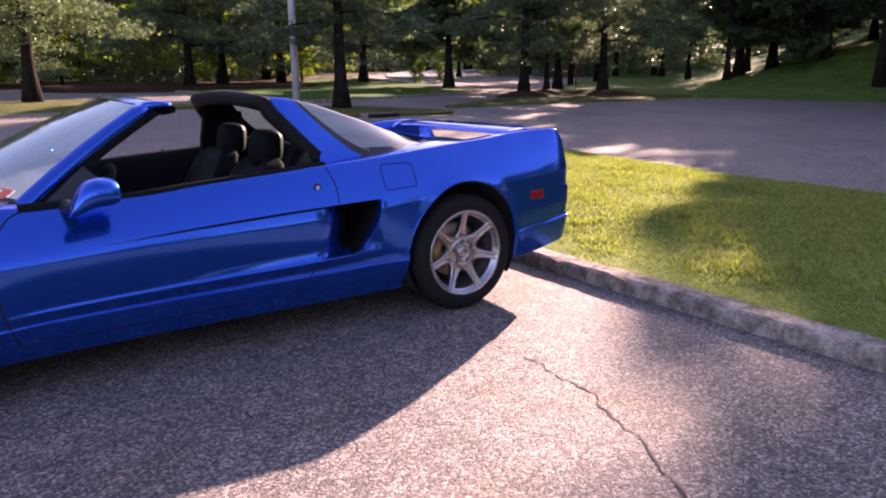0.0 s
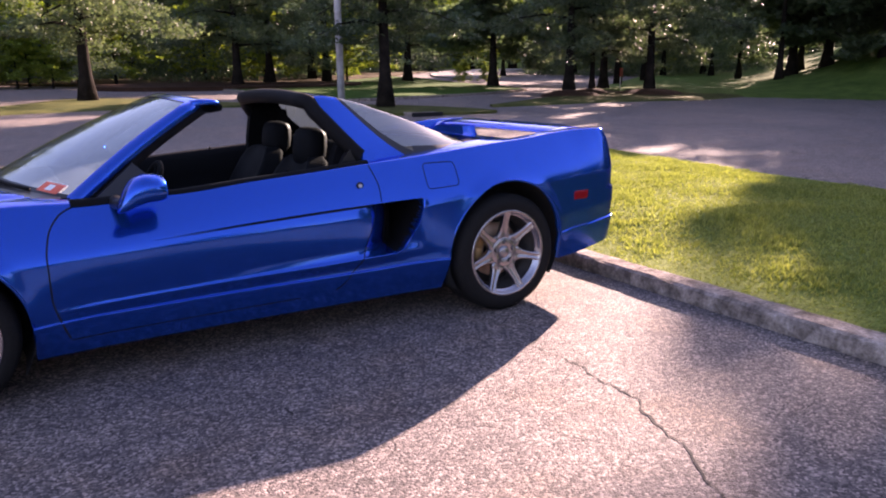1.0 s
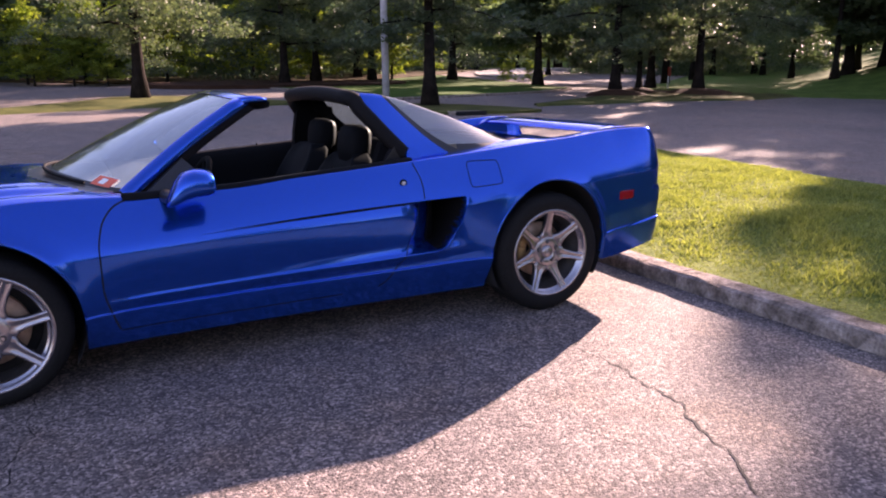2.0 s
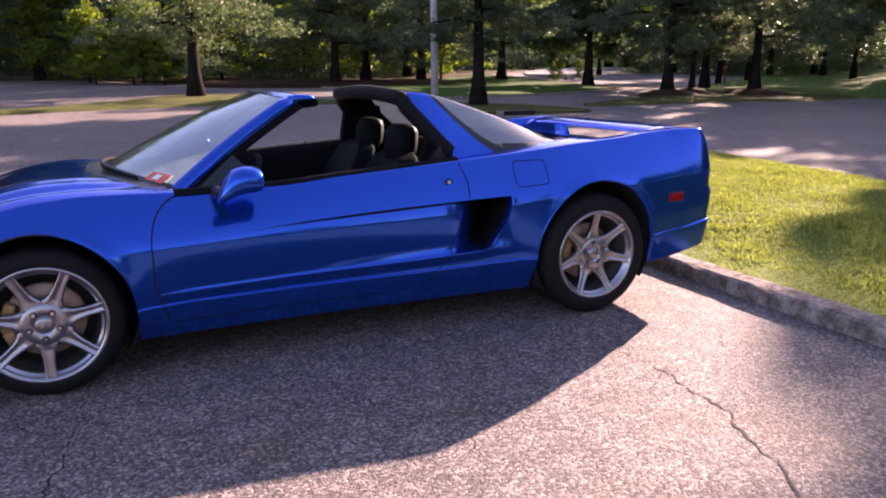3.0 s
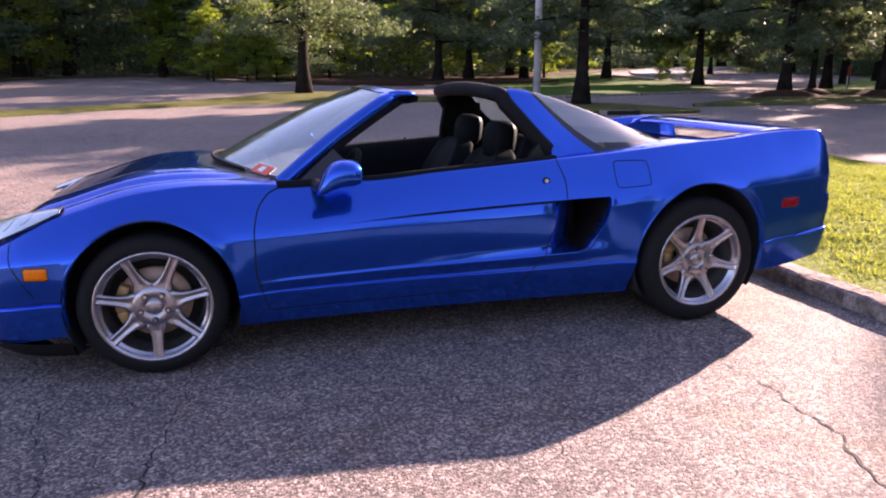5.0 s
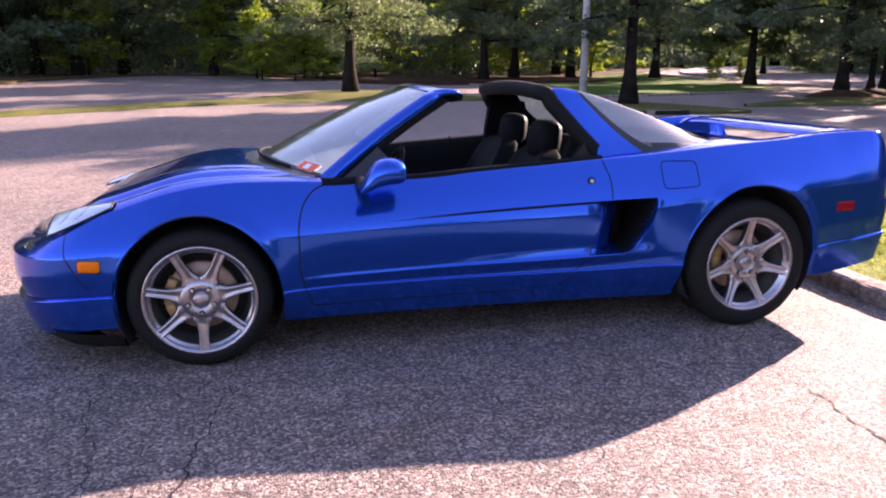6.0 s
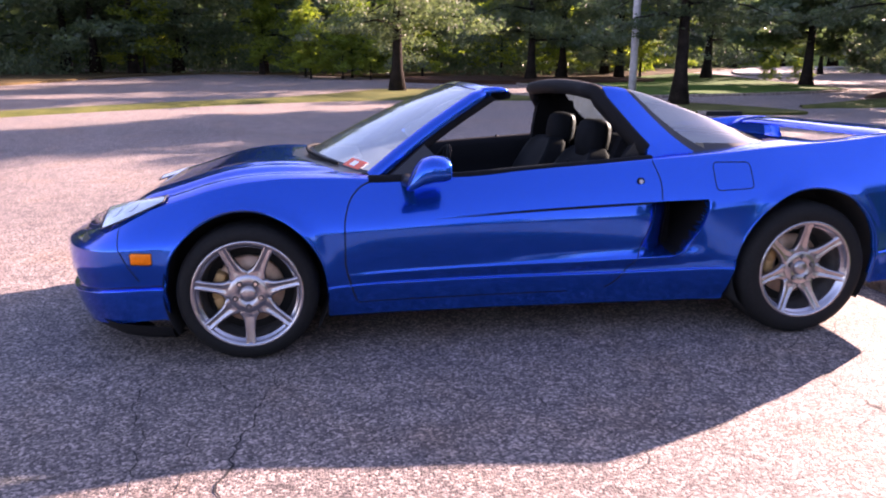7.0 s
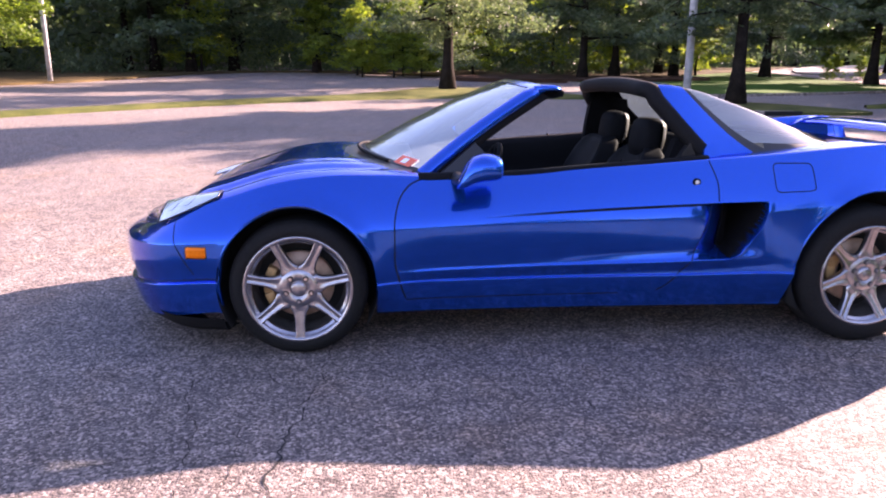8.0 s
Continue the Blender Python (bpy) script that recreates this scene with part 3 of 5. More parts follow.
for cx, cz, r in ARCHES:
    for th in np.linspace(0, np.pi, 41):
        want.append(np.interp(cx - r * np.cos(th) * 0.9999, dx, dense))
    want += [np.interp(cx - r - 0.0015, dx, dense), np.interp(cx + r + 0.0015, dx, dense)]
want += list(np.interp(np.arange(1.84, 2.06, 0.003), dx, dense)) + [arc[-1]]
want = np.array(sorted(want))
want = want[np.r_[True, np.diff(want) > 0.0008]]
SX, SW = fx(want), np.maximum(fw(want), 0)
tx, tw = np.gradient(fx(want), want), np.gradient(fw(want), want)
ln = np.hypot(tx, tw)
NX, NW = -tw / ln, tx / ln  # outward in the plan

TOP_U = np.r_[np.linspace(1, 0.70, 16)[1:], np.linspace(0.70, 0, 24)[1:]]


def section(i):
    x, w, nx, nw = SX[i], SW[i], NX[i], NW[i]
    zs = float(SH_Z(x)) - (0.112 * float(step(0.70, 0.60, w)) if x > 2.9 else 0.0)
    zb = float(BOTTOM(x))
    for cx, cz, r in ARCHES:
        if abs(x - cx) < r:
            zb = max(zb, cz + math.sqrt(r * r - (x - cx) ** 2))
    zk, zr, zg = float(ROCKER(x)), float(RIDGE(x)), float(GROOVE(x))
    feats = np.r_[np.linspace(zb, zk - 0.004, 8), np.linspace(zk, zk + 0.016, 7), np.linspace(zk + 0.021, zr - 0.004, 6), np.linspace(zr - 0.001, zr + 0.026, 10),
                  np.linspace(zr + 0.031, zg - 0.006, 34), zg - 0.002, zg + 0.001, np.linspace(zg + 0.004, zs, 24)]
    if x < -0.336:
        zn = float(NOSE_CREASE(x))
        feats = np.r_[np.linspace(zb, zn - 0.005, 8), np.linspace(zn - 0.002, zn + 0.010, 7), np.linspace(zn + 0.014, zs, 76)]
    elif zs < zg + 0.03 or zb > zk - 0.02 or x > 2.8:
        feats = np.linspace(zb, zs, len(feats))
    ins = side_inset(np.full(len(feats), x), feats, zs)
    first = (x - nx * (ins[0] + 0.035), -(w - nw * (ins[0] + 0.035)), feats[0] + 0.004)
    pts = [first] + [(x - nx * a, -(w - nw * a), z) for a, z in zip(ins, feats)]
    px, py, pz = pts[-1]
    half = max(-py, 0.0)
    for u in TOP_U:
        y = half * u
        front = 1 - step(0.1, 0.6, x)
        crown = (1 - 0.7 * float(step(2.5, 2.7, x))) * ((0.014 + 0.038 * float(step(-0.85, -0.45, x)) - 0.020 * float(step(-0.15, 0.3, x))) * front + 0.02 * (1 - front)) * (1 - u**5)
        dip = front * float(step(-0.75, -0.3, x)) * (-0.016 * math.exp(-(((u - 0.80) / 0.06) ** 2)) + 0.005 * math.exp(-(((u - 0.54) / 0.06) ** 2)))
        deck = float(SH_Z(x)) - pz - 0.118 * step(2.55, 2.80, x) * float(step(0.70, 0.61, y)) if x > 2.3 else 0.0
        pts.append((px, -y, pz + crown + dip + deck))
    return pts


grid = np.array([section(i) for i in range(len(SX))])
grid[:, :, 1] = np.minimum(grid[:, :, 1], 0.0)
nr = grid.shape[1]
top_row = nr - len(TOP_U)

# normals of the whole skin, so that the panels meet without a seam
e1 = np.gradient(grid, axis=0)
e2 = np.gradient(grid, axis=1)
nrm = np.cross(e1, e2)
nrm /= np.linalg.norm(nrm, axis=2, keepdims=True) + 1e-12
probe = nrm[len(SX) // 2, 30]
if probe[1] > 0:
    nrm = -nrm
for i in range(len(SX)):
    x, zz = SX[i], grid[i, 1:top_row - 3, 2]
    full = np.full(len(zz), x)
    zs, h = grid[i, top_row - 1, 2], 0.003
    up_ = (side_inset(full, zz + 0.0015, zs) - side_inset(full, zz - 0.0015, zs)) / 0.003
    along_ = (side_inset(full + h, zz, float(SH_Z(x + h)) + zs - float(SH_Z(x))) - side_inset(full - h, zz, float(SH_Z(x - h)) + zs - float(SH_Z(x)))) / (2 * h) * tx[i] / ln[i]
    nrm[i, 1:top_row - 3] = np.stack([NX[i] + tx[i] / ln[i] * along_, -NW[i] - tw[i] / ln[i] * along_, up_], 1)
nrm /= np.linalg.norm(nrm, axis=2, keepdims=True) + 1e-12
nrm[:, -1, 1] = 0.0
nrm /= np.linalg.norm(nrm, axis=2, keepdims=True) + 1e-12


def cut_front(z):
    """The seam between bumper and front wing."""
    return -0.555 + 0.10 * np.clip((0.58 - z) / 0.2, 0, 1.5)


DOOR_F = smooth_curve([0.16, 0.24, 0.30, 0.43, 0.57, 0.66, 0.73, 0.77], [0.49, 0.46, 0.44, 0.412, 0.412, 0.43, 0.48, 0.57])
DOOR_R = smooth_curve([0.16, 0.226, 0.233, 0.242, 0.271, 0.317, 0.395, 0.465, 0.53, 0.62, 0.66, 0.723, 0.84], [1.06, 1.20, 1.46, 1.57, 1.626, 1.665, 1.725, 1.752, 1.780, 1.808, 1.818, 1.822, 1.79])


def panel_of(c, top, station):
    x, y, z = c
    y = abs(y)
    if top:
        if x < -0.60 - 0.10 * (1 - (y / 0.6) ** 2 if y < 0.6 else 0):
            return "front_bumper"
        if x < 0.52:
            edge = 0.60 + 0.06 * step(-0.6, 0.2, x)
            if y < edge:
                return "hood" if x < 0.54 - 0.30 * (1 - (y / 0.70) ** 2) - 0.07 else "cowl"
            return "front_wing"
        if x < 1.80:
            return "door" if y > 0.735 else None
        if x < 2.56:
            return "rear_wing" if y > 0.66 else None
        if x > 3.31:
            return "rear_bumper"
        return "rear_wing" if y > 0.64 else "engine_lid"
    if x < cut_front(z):
        return "front_bumper"
    if x < -0.32 and z < NOSE_CREASE(x) + 0.004:
        return "front_bumper"
    if 1.895 < station < 2.04 and in_intake(np.array([station]), np.array([z]))[0] > 0.10:
        return "side_intake"
    if x > 2.84 and (z < bumper_crease(x) or x > 3.33):
        return "rear_bumper"
    if 0.3 < x < 2.2 and z < 0.225 and x < 1.38:
        return "side_sill"
    if DOOR_F(z) < x < DOOR_R(z):
        return "door"
    if 0.3 < x < 2.2 and z < ROCKER(x):
        return "side_sill"
    return "front_wing" if x < 1.0 else "rear_wing"


panels = {}
for i in range(len(SX) - 1):
    for j in range(nr - 1):
        c = (grid[i, j] + grid[i + 1, j] + grid[i, j + 1] + grid[i + 1, j + 1]) / 4
        name = panel_of(c, j >= top_row - 1, (SX[i] + SX[i + 1]) / 2)
        if name:
            panels.setdefault(name, []).append((i, j))

BOTH = {"hood", "front_bumper", "rear_bumper", "engine_lid", "cowl"}
LABELS = {"cowl": "black cowl below the windscreen", "side_intake": "air intake mouth, blackened for the shade inside"}


def skin(name, cells, sides, material):
    vs, ns, fs = [], [], []
    for s in sides:
        index = {}

        def at(i, j):
            if (i, j) not in index:
                index[i, j] = len(vs)
                x, y, z = grid[i, j]
                a, b, c = nrm[i, j]
                vs.append((x, y * s, z))
                ns.append((a, b * s, c))
            return index[i, j]
        for i, j in cells:
            q = [at(i, j), at(i + 1, j), at(i + 1, j + 1), at(i, j + 1)]
            fs.append(q if s > 0 else q[::-1])
    me = data(name, vs, fs, material, True)
    me.normals_split_custom_set_from_vertices(ns)
    return me


skins = {}
for name, cells in panels.items():
    # intake cells turn black to paint the shade inside the recess
    mat = {"cowl": TRIM, "side_intake": BLACK}.get(name, PAINT)
    if name in BOTH:
        skins[name] = part(name, skin(name, cells, (1, -1), mat), car, LABELS.get(name, ""))
    else:
        for s in (1, -1):
            ob = part(name, skin(name, cells, (s,), mat), car, LABELS.get(name, ""))
            if s > 0:
                skins[name] = ob


def flank(x, z, out=0.0):
    """A point of the near flank at x and z."""
    x = float(x)
    k = int(np.argmin(np.abs(SX - x)))
    w = float(np.interp(x, SX, SW))
    a = float(side_inset(np.array([x]), np.array([z]), float(SH_Z(x)))[0])
    return Vector((x - NX[k] * (a - out), -(w - NW[k] * (a - out)), z))


def seam(name, line, parent, width=0.004, out=0.0012, material=GAP, label=""):
    """A narrow dark joint that follows the flank."""
    pts = [Vector((*p, 0)) for p in line]
    rows = []
    for i, p in enumerate(pts):
        d = (pts[min(i + 1, len(pts) - 1)] - pts[max(i - 1, 0)]).normalized()
        o = Vector((-d.y, d.x, 0)) * (width(i / len(pts)) if callable(width) else width) / 2
        rows.append((flank(p.x + o.x, p.y + o.y, out), flank(p.x - o.x, p.y - o.y, out)))
    vs = [v for r in rows for v in r]
    fs = [(2 * i, 2 * i + 1, 2 * i + 3, 2 * i + 2) for i in range(len(rows) - 1)]
    return part(name, data(name, vs, fs, material, True), parent, label)


seam("door_gap", [(float(DOOR_F(z)), z) for z in np.linspace(0.765, 0.235, 60)], skins["door"], 0.006)
seam("door_gap", [(float(DOOR_R(z)), z) for z in np.linspace(0.83, 0.25, 60)], skins["door"], 0.005)
seam("door_gap", [(x, 0.226 + 0.008 * (x - 0.45)) for x in np.linspace(0.465, 1.42, 40)], skins["door"], 0.004)
seam("bumper_gap", [(float(cut_front(z)), z) for z in np.linspace(0.585, 0.36, 30)], skins["front_bumper"], 0.004)
seam("bumper_gap", [(x, float(NOSE_CREASE(x)) + 0.009) for x in np.linspace(-0.80, -0.34, 40)], skins["front_bumper"], 0.004)
seam("bumper_gap", [(x, bumper_crease(x) + 0.008) for x in np.linspace(2.88, 3.30, 30)], skins["rear_bumper"], 0.004)
seam("groove", [(x, float(GROOVE(x)) - 0.004) for x in np.linspace(0.80, 2.03, 140)], skins["door"], lambda k: 0.0015 + 0.012 * float(step(0.0, 0.6, k)), 0.001, GAP, "black line along the flank")
fuel = [(2.075 + 0.175 * a, 0.70 + 0.12 * b) for a, b in
        [(0.12, 0), (0.88, 0.06), (0.97, 0.1), (1, 0.2), (1, 0.85), (0.97, 0.95), (0.9, 1), (0.1, 1), (0.03, 0.95), (0, 0.85), (0, 0.15), (0.03, 0.04), (0.12, 0)]]
line = [(a[0] + (b[0] - a[0]) * k / 6, a[1] + (b[1] - a[1]) * k / 6) for a, b in zip(fuel, fuel[1:]) for k in range(6)]
seam("fuel_flap_gap", line + line[:1], skins["rear_wing"], 0.004)

# rolled lips round the wheel arches
for cx, cz, r in ARCHES:
    pts = []
    for th in np.linspace(0.02, math.pi - 0.02, 40):
        p = flank(cx - (r + 0.003) * math.cos(th), cz + (r + 0.003) * math.sin(th), 0.0)
        pts.append(p + Vector((0, 0.004, 0)))
    part("arch_lip", data("arch_lip", *tube(pts, 0.0065, 8), PAINT, True), car)

# wheel wells and floor
for cx, cz, r in ARCHES:
    for s in (1, -1):
        vs, fs = [], []
        m = 33
        for y, rr in ((-0.865, r + 0.006), (-0.62, r + 0.012), (-0.55, r + 0.006), (-0.55, 0.02)):
            for k in range(m):
                th = math.pi * (k / (m - 1)) * 1.36 - math.pi * 0.18
                vs.append((cx - rr * math.cos(th), y * s, cz + rr * math.sin(th)))
        fs = [(a * m + k, a * m + k + 1, (a + 1) * m + k + 1, (a + 1) * m + k) for a in range(3) for k in range(m - 1)]
        part("wheel_well", data("wheel_well", vs, fs, WELL, True), car, "black wheel well liner")
bm = bmesh.new()
for x0, x1, w, z in ((-0.72, -0.30, 0.50, 0.165), (-0.30, 0.36, 0.53, 0.165), (0.36, 2.17, 0.70, 0.172), (2.17, 2.86, 0.53, 0.2), (2.86, 3.10, 0.50, 0.27)):
    box_bm(bm, (x1 - x0 - 0.004, 2 * w, 0.03), pose((x0 + x1) / 2, 0, z))
part("floor_pan", bm_data("floor_pan", bm, WELL), car, "black underbody")

# black lip under the front bumper
vs, fs = [], []
m = 40
for k in range(m):
    a = fx(arc[-1] * 0.0 + np.interp(-0.33, dx, dense) * k / (m - 1))
    w = float(fw(np.interp(-0.33, dx, dense) * k / (m - 1)))
    for o, z in ((0.035, 0.165), (0.050, 0.125), (0.07, 0.105), (0.20, 0.105)):
        vs.append((float(a) + o * (1.0 - 0.75 * step(-0.7, -0.4, a)), -w * (1 - 0.9 * o), z))
for k in range(m - 1):
    for j in range(3):
        fs.append((k * 4 + j, k * 4 + j + 1, (k + 1) * 4 + j + 1, (k + 1) * 4 + j))
o = len(vs)
vs += [(x, -y, z) for x, y, z in vs]
fs += [tuple(i + o for i in q[::-1]) for q in fs]
part("front_lip", data("front_lip", vs, fs, BLACK, True), car, "black front air dam lip")


# ---- glass and roof ----
def loft(rows):
    """Verts and faces between rows of equally many points."""
    m = len(rows[0])
    vs = [p for r in rows for p in r]
    fs = [(a * m + k, a * m + k + 1, (a + 1) * m + k + 1, (a + 1) * m + k) for a in range(len(rows) - 1) for k in range(m - 1)]
    return vs, fs


def screen_point(u, v):
    """The windscreen: u from -1 to 1 across, v from the cowl to the roof."""
    yb, yt = 0.70, 0.535
    y = u * (yb + (yt - yb) * v)
    bx, bz = 0.54 - 0.30 * (1 - u * u), 0.755 + 0.055 * (1 - u * u)
    hx, hz = 1.075 - 0.10 * (1 - u * u), 1.128 + 0.030 * (1 - u * u)
    bow = 0.013 * math.sin(math.pi * v)
    return Vector((bx + (hx - bx) * v - bow * 0.5, y, bz + (hz - bz) * v + bow))


rows = [[screen_point(u * 0.95, v) for u in np.linspace(-1, 1, 31)] for v in np.linspace(0, 0.99, 17)]
screen = part("windscreen", data("windscreen", *loft(rows), WINDSHIELD, True), car, "clear raked windscreen")
screen.visible_shadow = False
rows = [[screen_point(u * 0.955, v) + Vector((-0.002, 0, 0.003)) for u in np.linspace(-1, 1, 31)] for v in (0.0, 0.025, 0.05)]
part("screen_seal", data("screen_seal", *loft(rows), TRIM, True), screen, "black screen border")


def bar(name, path, width_dirs, material, label="", parent=None):
    """A solid bar swept along the path; width_dirs: the section's corners for each point."""
    rows = []
    for p, ws in zip(path, width_dirs):
        rows.append([Vector(p) + Vector(w) for w in ws] + [Vector(p) + Vector(ws[0])])
    vs, fs = loft(rows)
    m = len(rows[0])
    fs.append(tuple(range(m - 1))[::-1])
    fs.append(tuple((len(rows) - 1) * m + k for k in range(m - 1)))
    return part(name, data(name, vs, fs, material, True), parent or car, label)


for s in (1, -1):
    vv = np.linspace(-0.03, 1.0, 14)
    path = [screen_point(-0.98 * s, v) for v in vv]
    bar("a_pillar", path, [[(-0.022, 0.030 * s, 0.012), (0.0, -0.020 * s, 0.010), (0.028, -0.028 * s, -0.014), (0.032, 0.014 * s, -0.022), (-0.01, 0.030 * s, 0.0)]] * 14, PAINT)
    tip = [path[-1] + Vector(d) for d in ((-0.01, 0, 0), (0.05, 0.004 * s, 0.006), (0.09, 0.006 * s, 0.004), (0.112, 0.016 * s, -0.004))]
    bar("header_end", tip, [[(0, 0.03 * s, 0.014), (0, -0.021 * s, 0.010), (0, -0.029 * s, -0.014 + 0.004 * k), (0, 0.016 * s, -0.020 + 0.004 * k)] for k in range(4)], PAINT)
    bar("pillar_seal", [p + Vector((0.034, 0.004 * s, -0.022)) for p in path], [[(-0.010, -0.018 * s, 0.006), (0.020, -0.022 * s, -0.016), (0.022, 0.018 * s, -0.022), (-0.006, 0.022 * s, 0.002)]] * 14, BLACK, "black rubber seal")
    # black triangle by the mirror
    tri = [(0.60, 0.745, 0.762), (0.90, 0.735, 0.772), (0.775, 0.665, 0.90)]
    vs = [(x, -y * s, z) for x, y, z in tri] + [(x, -(y - 0.03) * s, z) for x, y, z in tri]
    part("corner_trim", data("corner_trim", vs, [(0, 1, 2), (5, 4, 3), (0, 3, 4, 1), (1, 4, 5, 2), (2, 5, 3, 0)], TRIM), car, "black corner trim")

rows = []
for x, dz in ((0.0, 0.0), (0.045, 0.012), (0.09, 0.010), (0.115, -0.004)):
    rows.append([Vector((screen_point(u, 1.0).x + x, screen_point(u, 1).y, screen_point(u, 1.0).z + dz)) for u in np.linspace(-1, 1, 31)])
part("roof_header", data("roof_header", *loft(rows), PAINT, True), car, "blue windscreen header")
rows = []
for x, dz in ((0.112, -0.002), (0.122, -0.010), (0.118, -0.032), (0.06, -0.042), (0.0, -0.03)):
    rows.append([Vector((screen_point(u, 1.0).x + x, screen_point(u, 1).y * 1.005, screen_point(u, 1.0).z + dz)) for u in np.linspace(-1, 1, 31)])
part("header_seal", data("header_seal", *loft(rows), BLACK, True), car, "black rubber header seal")

# roof hoop, buttresses and the wrapped rear glass
ROOF_Z = smooth_curve([1.58, 1.66, 1.76, 2.01, 2.29, 2.56], [1.168, 1.172, 1.160, 1.085, 0.985, 0.885])


def cabin_point(x, u):
    """The rear cabin skin: u from 0 at the near shoulder to 1 at the crown and 2 at the far shoulder."""
    s = -1 if u <= 1 else 1
    a = u if u <= 1 else 2 - u
    yb = 0.735 - 0.02 * step(1.6, 2.0, x) - 0.10 * step(2.2, 2.6, x)
    zb = float(SH_Z(x)) - 0.006
    zt = float(ROOF_Z(x))
    yt = 0.55
    if a < 0.45:
        k = a / 0.45
        return Vector((x, s * (yb + (yt - yb) * k**1.15), zb + (zt - 0.022 - zb) * k))
    k = (a - 0.45) / 0.55
    return Vector((x, s * yt * (1 - k), zt - 0.022 * (1 - k) ** 2.0))


def cabin_strip(x_from, x_to, heights, steps):
    """Verts and faces of the cabin skin between two slanted edges, given as functions of the height share."""
    rows = []
    seq = list(heights) + [2 - h for h in heights[::-1][1:]] if heights[-1] == 1 else list(heights)
    for u in seq:
        a = u if u <= 1 else 2 - u
        share = min(1.0, a / 0.45)
        x0, x1 = x_from(share), x_to(share)
        rows.append([cabin_point(x0 + (x1 - x0) * k / steps, u) for k in range(steps + 1)])
    return loft(rows)


def hoop_front(share):
    return 1.595 + 0.265 * (1 - share) ** 1.05


def pillar_rear(share):
    return 1.745 + 0.31 * (1 - share)


def glass_front(share):
    """The clear part of the glass starts behind a black edge that widens downwards."""
    return pillar_rear(share) + 0.022 + 0.06 * (1 - share)


FULL = list(np.linspace(0, 0.45, 19)) + list(np.linspace(0.47, 1, 12))
part("roof_hoop", data("roof_hoop", *cabin_strip(hoop_front, pillar_rear, FULL, 8), PAINT, True), car, "blue roof hoop and rear pillars")
vs, fs = cabin_strip(lambda h: hoop_front(h) + 0.01, lambda h: pillar_rear(h) + 0.05, FULL, 4)
part("hoop_inner_trim", data("hoop_inner_trim", [(x, y * 0.968, z - 0.016) for x, y, z in vs], fs, CARPET, True), car, "dark inner trim of the hoop")
INNER = [0.114] + list(np.linspace(0.125, 0.45, 15)) + list(np.linspace(0.47, 1, 12))
glass = part("rear_glass", data("rear_glass", *cabin_strip(glass_front, lambda h: 2.50, INNER, 24), SMOKE, True), car, "tinted wraparound rear hatch glass")
part("glass_border", data("glass_border", *cabin_strip(pillar_rear, glass_front, FULL, 3), TRIM, True), glass, "black glass border")
part("glass_border", data("glass_border", *cabin_strip(lambda h: 2.50, lambda h: 2.56, FULL, 2), TRIM, True), glass, "black glass border")
for far in (False, True):
    rows = [[cabin_point(x, 2 - u if far else u) for x in np.linspace(2.09, 2.52, 20)] for u in (0.0, 0.055, 0.116)]
    part("glass_border", data("glass_border", *loft(rows), TRIM, True), glass, "black glass border")
for s in (1, -1):
    foot = [(1.80, 0.832), (1.795, 0.852), (1.80, 0.872), (1.812, 0.888), (1.845, 0.892), (1.86, 0.88), (1.87, 0.832)]
    rows = [[(x, -(yy - 0.55 * (z - 0.832)) * s, z) for x, z in foot] for yy in (0.690, 0.738, 0.744)]
    vs, fs = loft(rows)
    fs += [tuple(range(7))[::-1], tuple(range(14, 21))]
    part("pillar_foot", data("pillar_foot", vs, fs, PAINT), car)

# thick rubber seal round the hoop's front edge, with its dark lining
path = []
for s, seq in ((-1, np.linspace(0.02, 1.0, 16)), (1, np.linspace(1.0, 0.02, 16))):
    for a in seq:
        front = 1.60 + 0.27 * (1 - a) ** 1.05
        zb, zt = float(SH_Z(front)), float(ROOF_Z(max(1.6, front)))
        u = 0.45 * a if a < 0.93 else 0.45
        p = cabin_point(front, u if s < 0 else 2 - u)
        path.append(Vector((front - 0.004, p.y * 0.965, p.z - 0.026)))
mid = [Vector((1.596, y, 1.146 - 0.022 * (abs(y) / 0.55) ** 2)) for y in np.linspace(-0.52, 0.52, 13)]
path = path[:15] + mid + path[17:]
part("hoop_seal", data("hoop_seal", *tube(path, 0.039, 12), BLACK, True), car, "thick black rubber hoop seal")
rows = [[p + Vector((0.012, 0.006 * (1 if p.y < 0 else -1), 0.004)) for p in path], [Vector((p.x + 0.08, p.y * 0.95, p.z - 0.012)) for p in path], [Vector((p.x + 0.12, p.y * 0.90, p.z - 0.035)) for p in path]]
part("hoop_lining", data("hoop_lining", *loft(rows), CARPET, True), car, "dark roof lining")

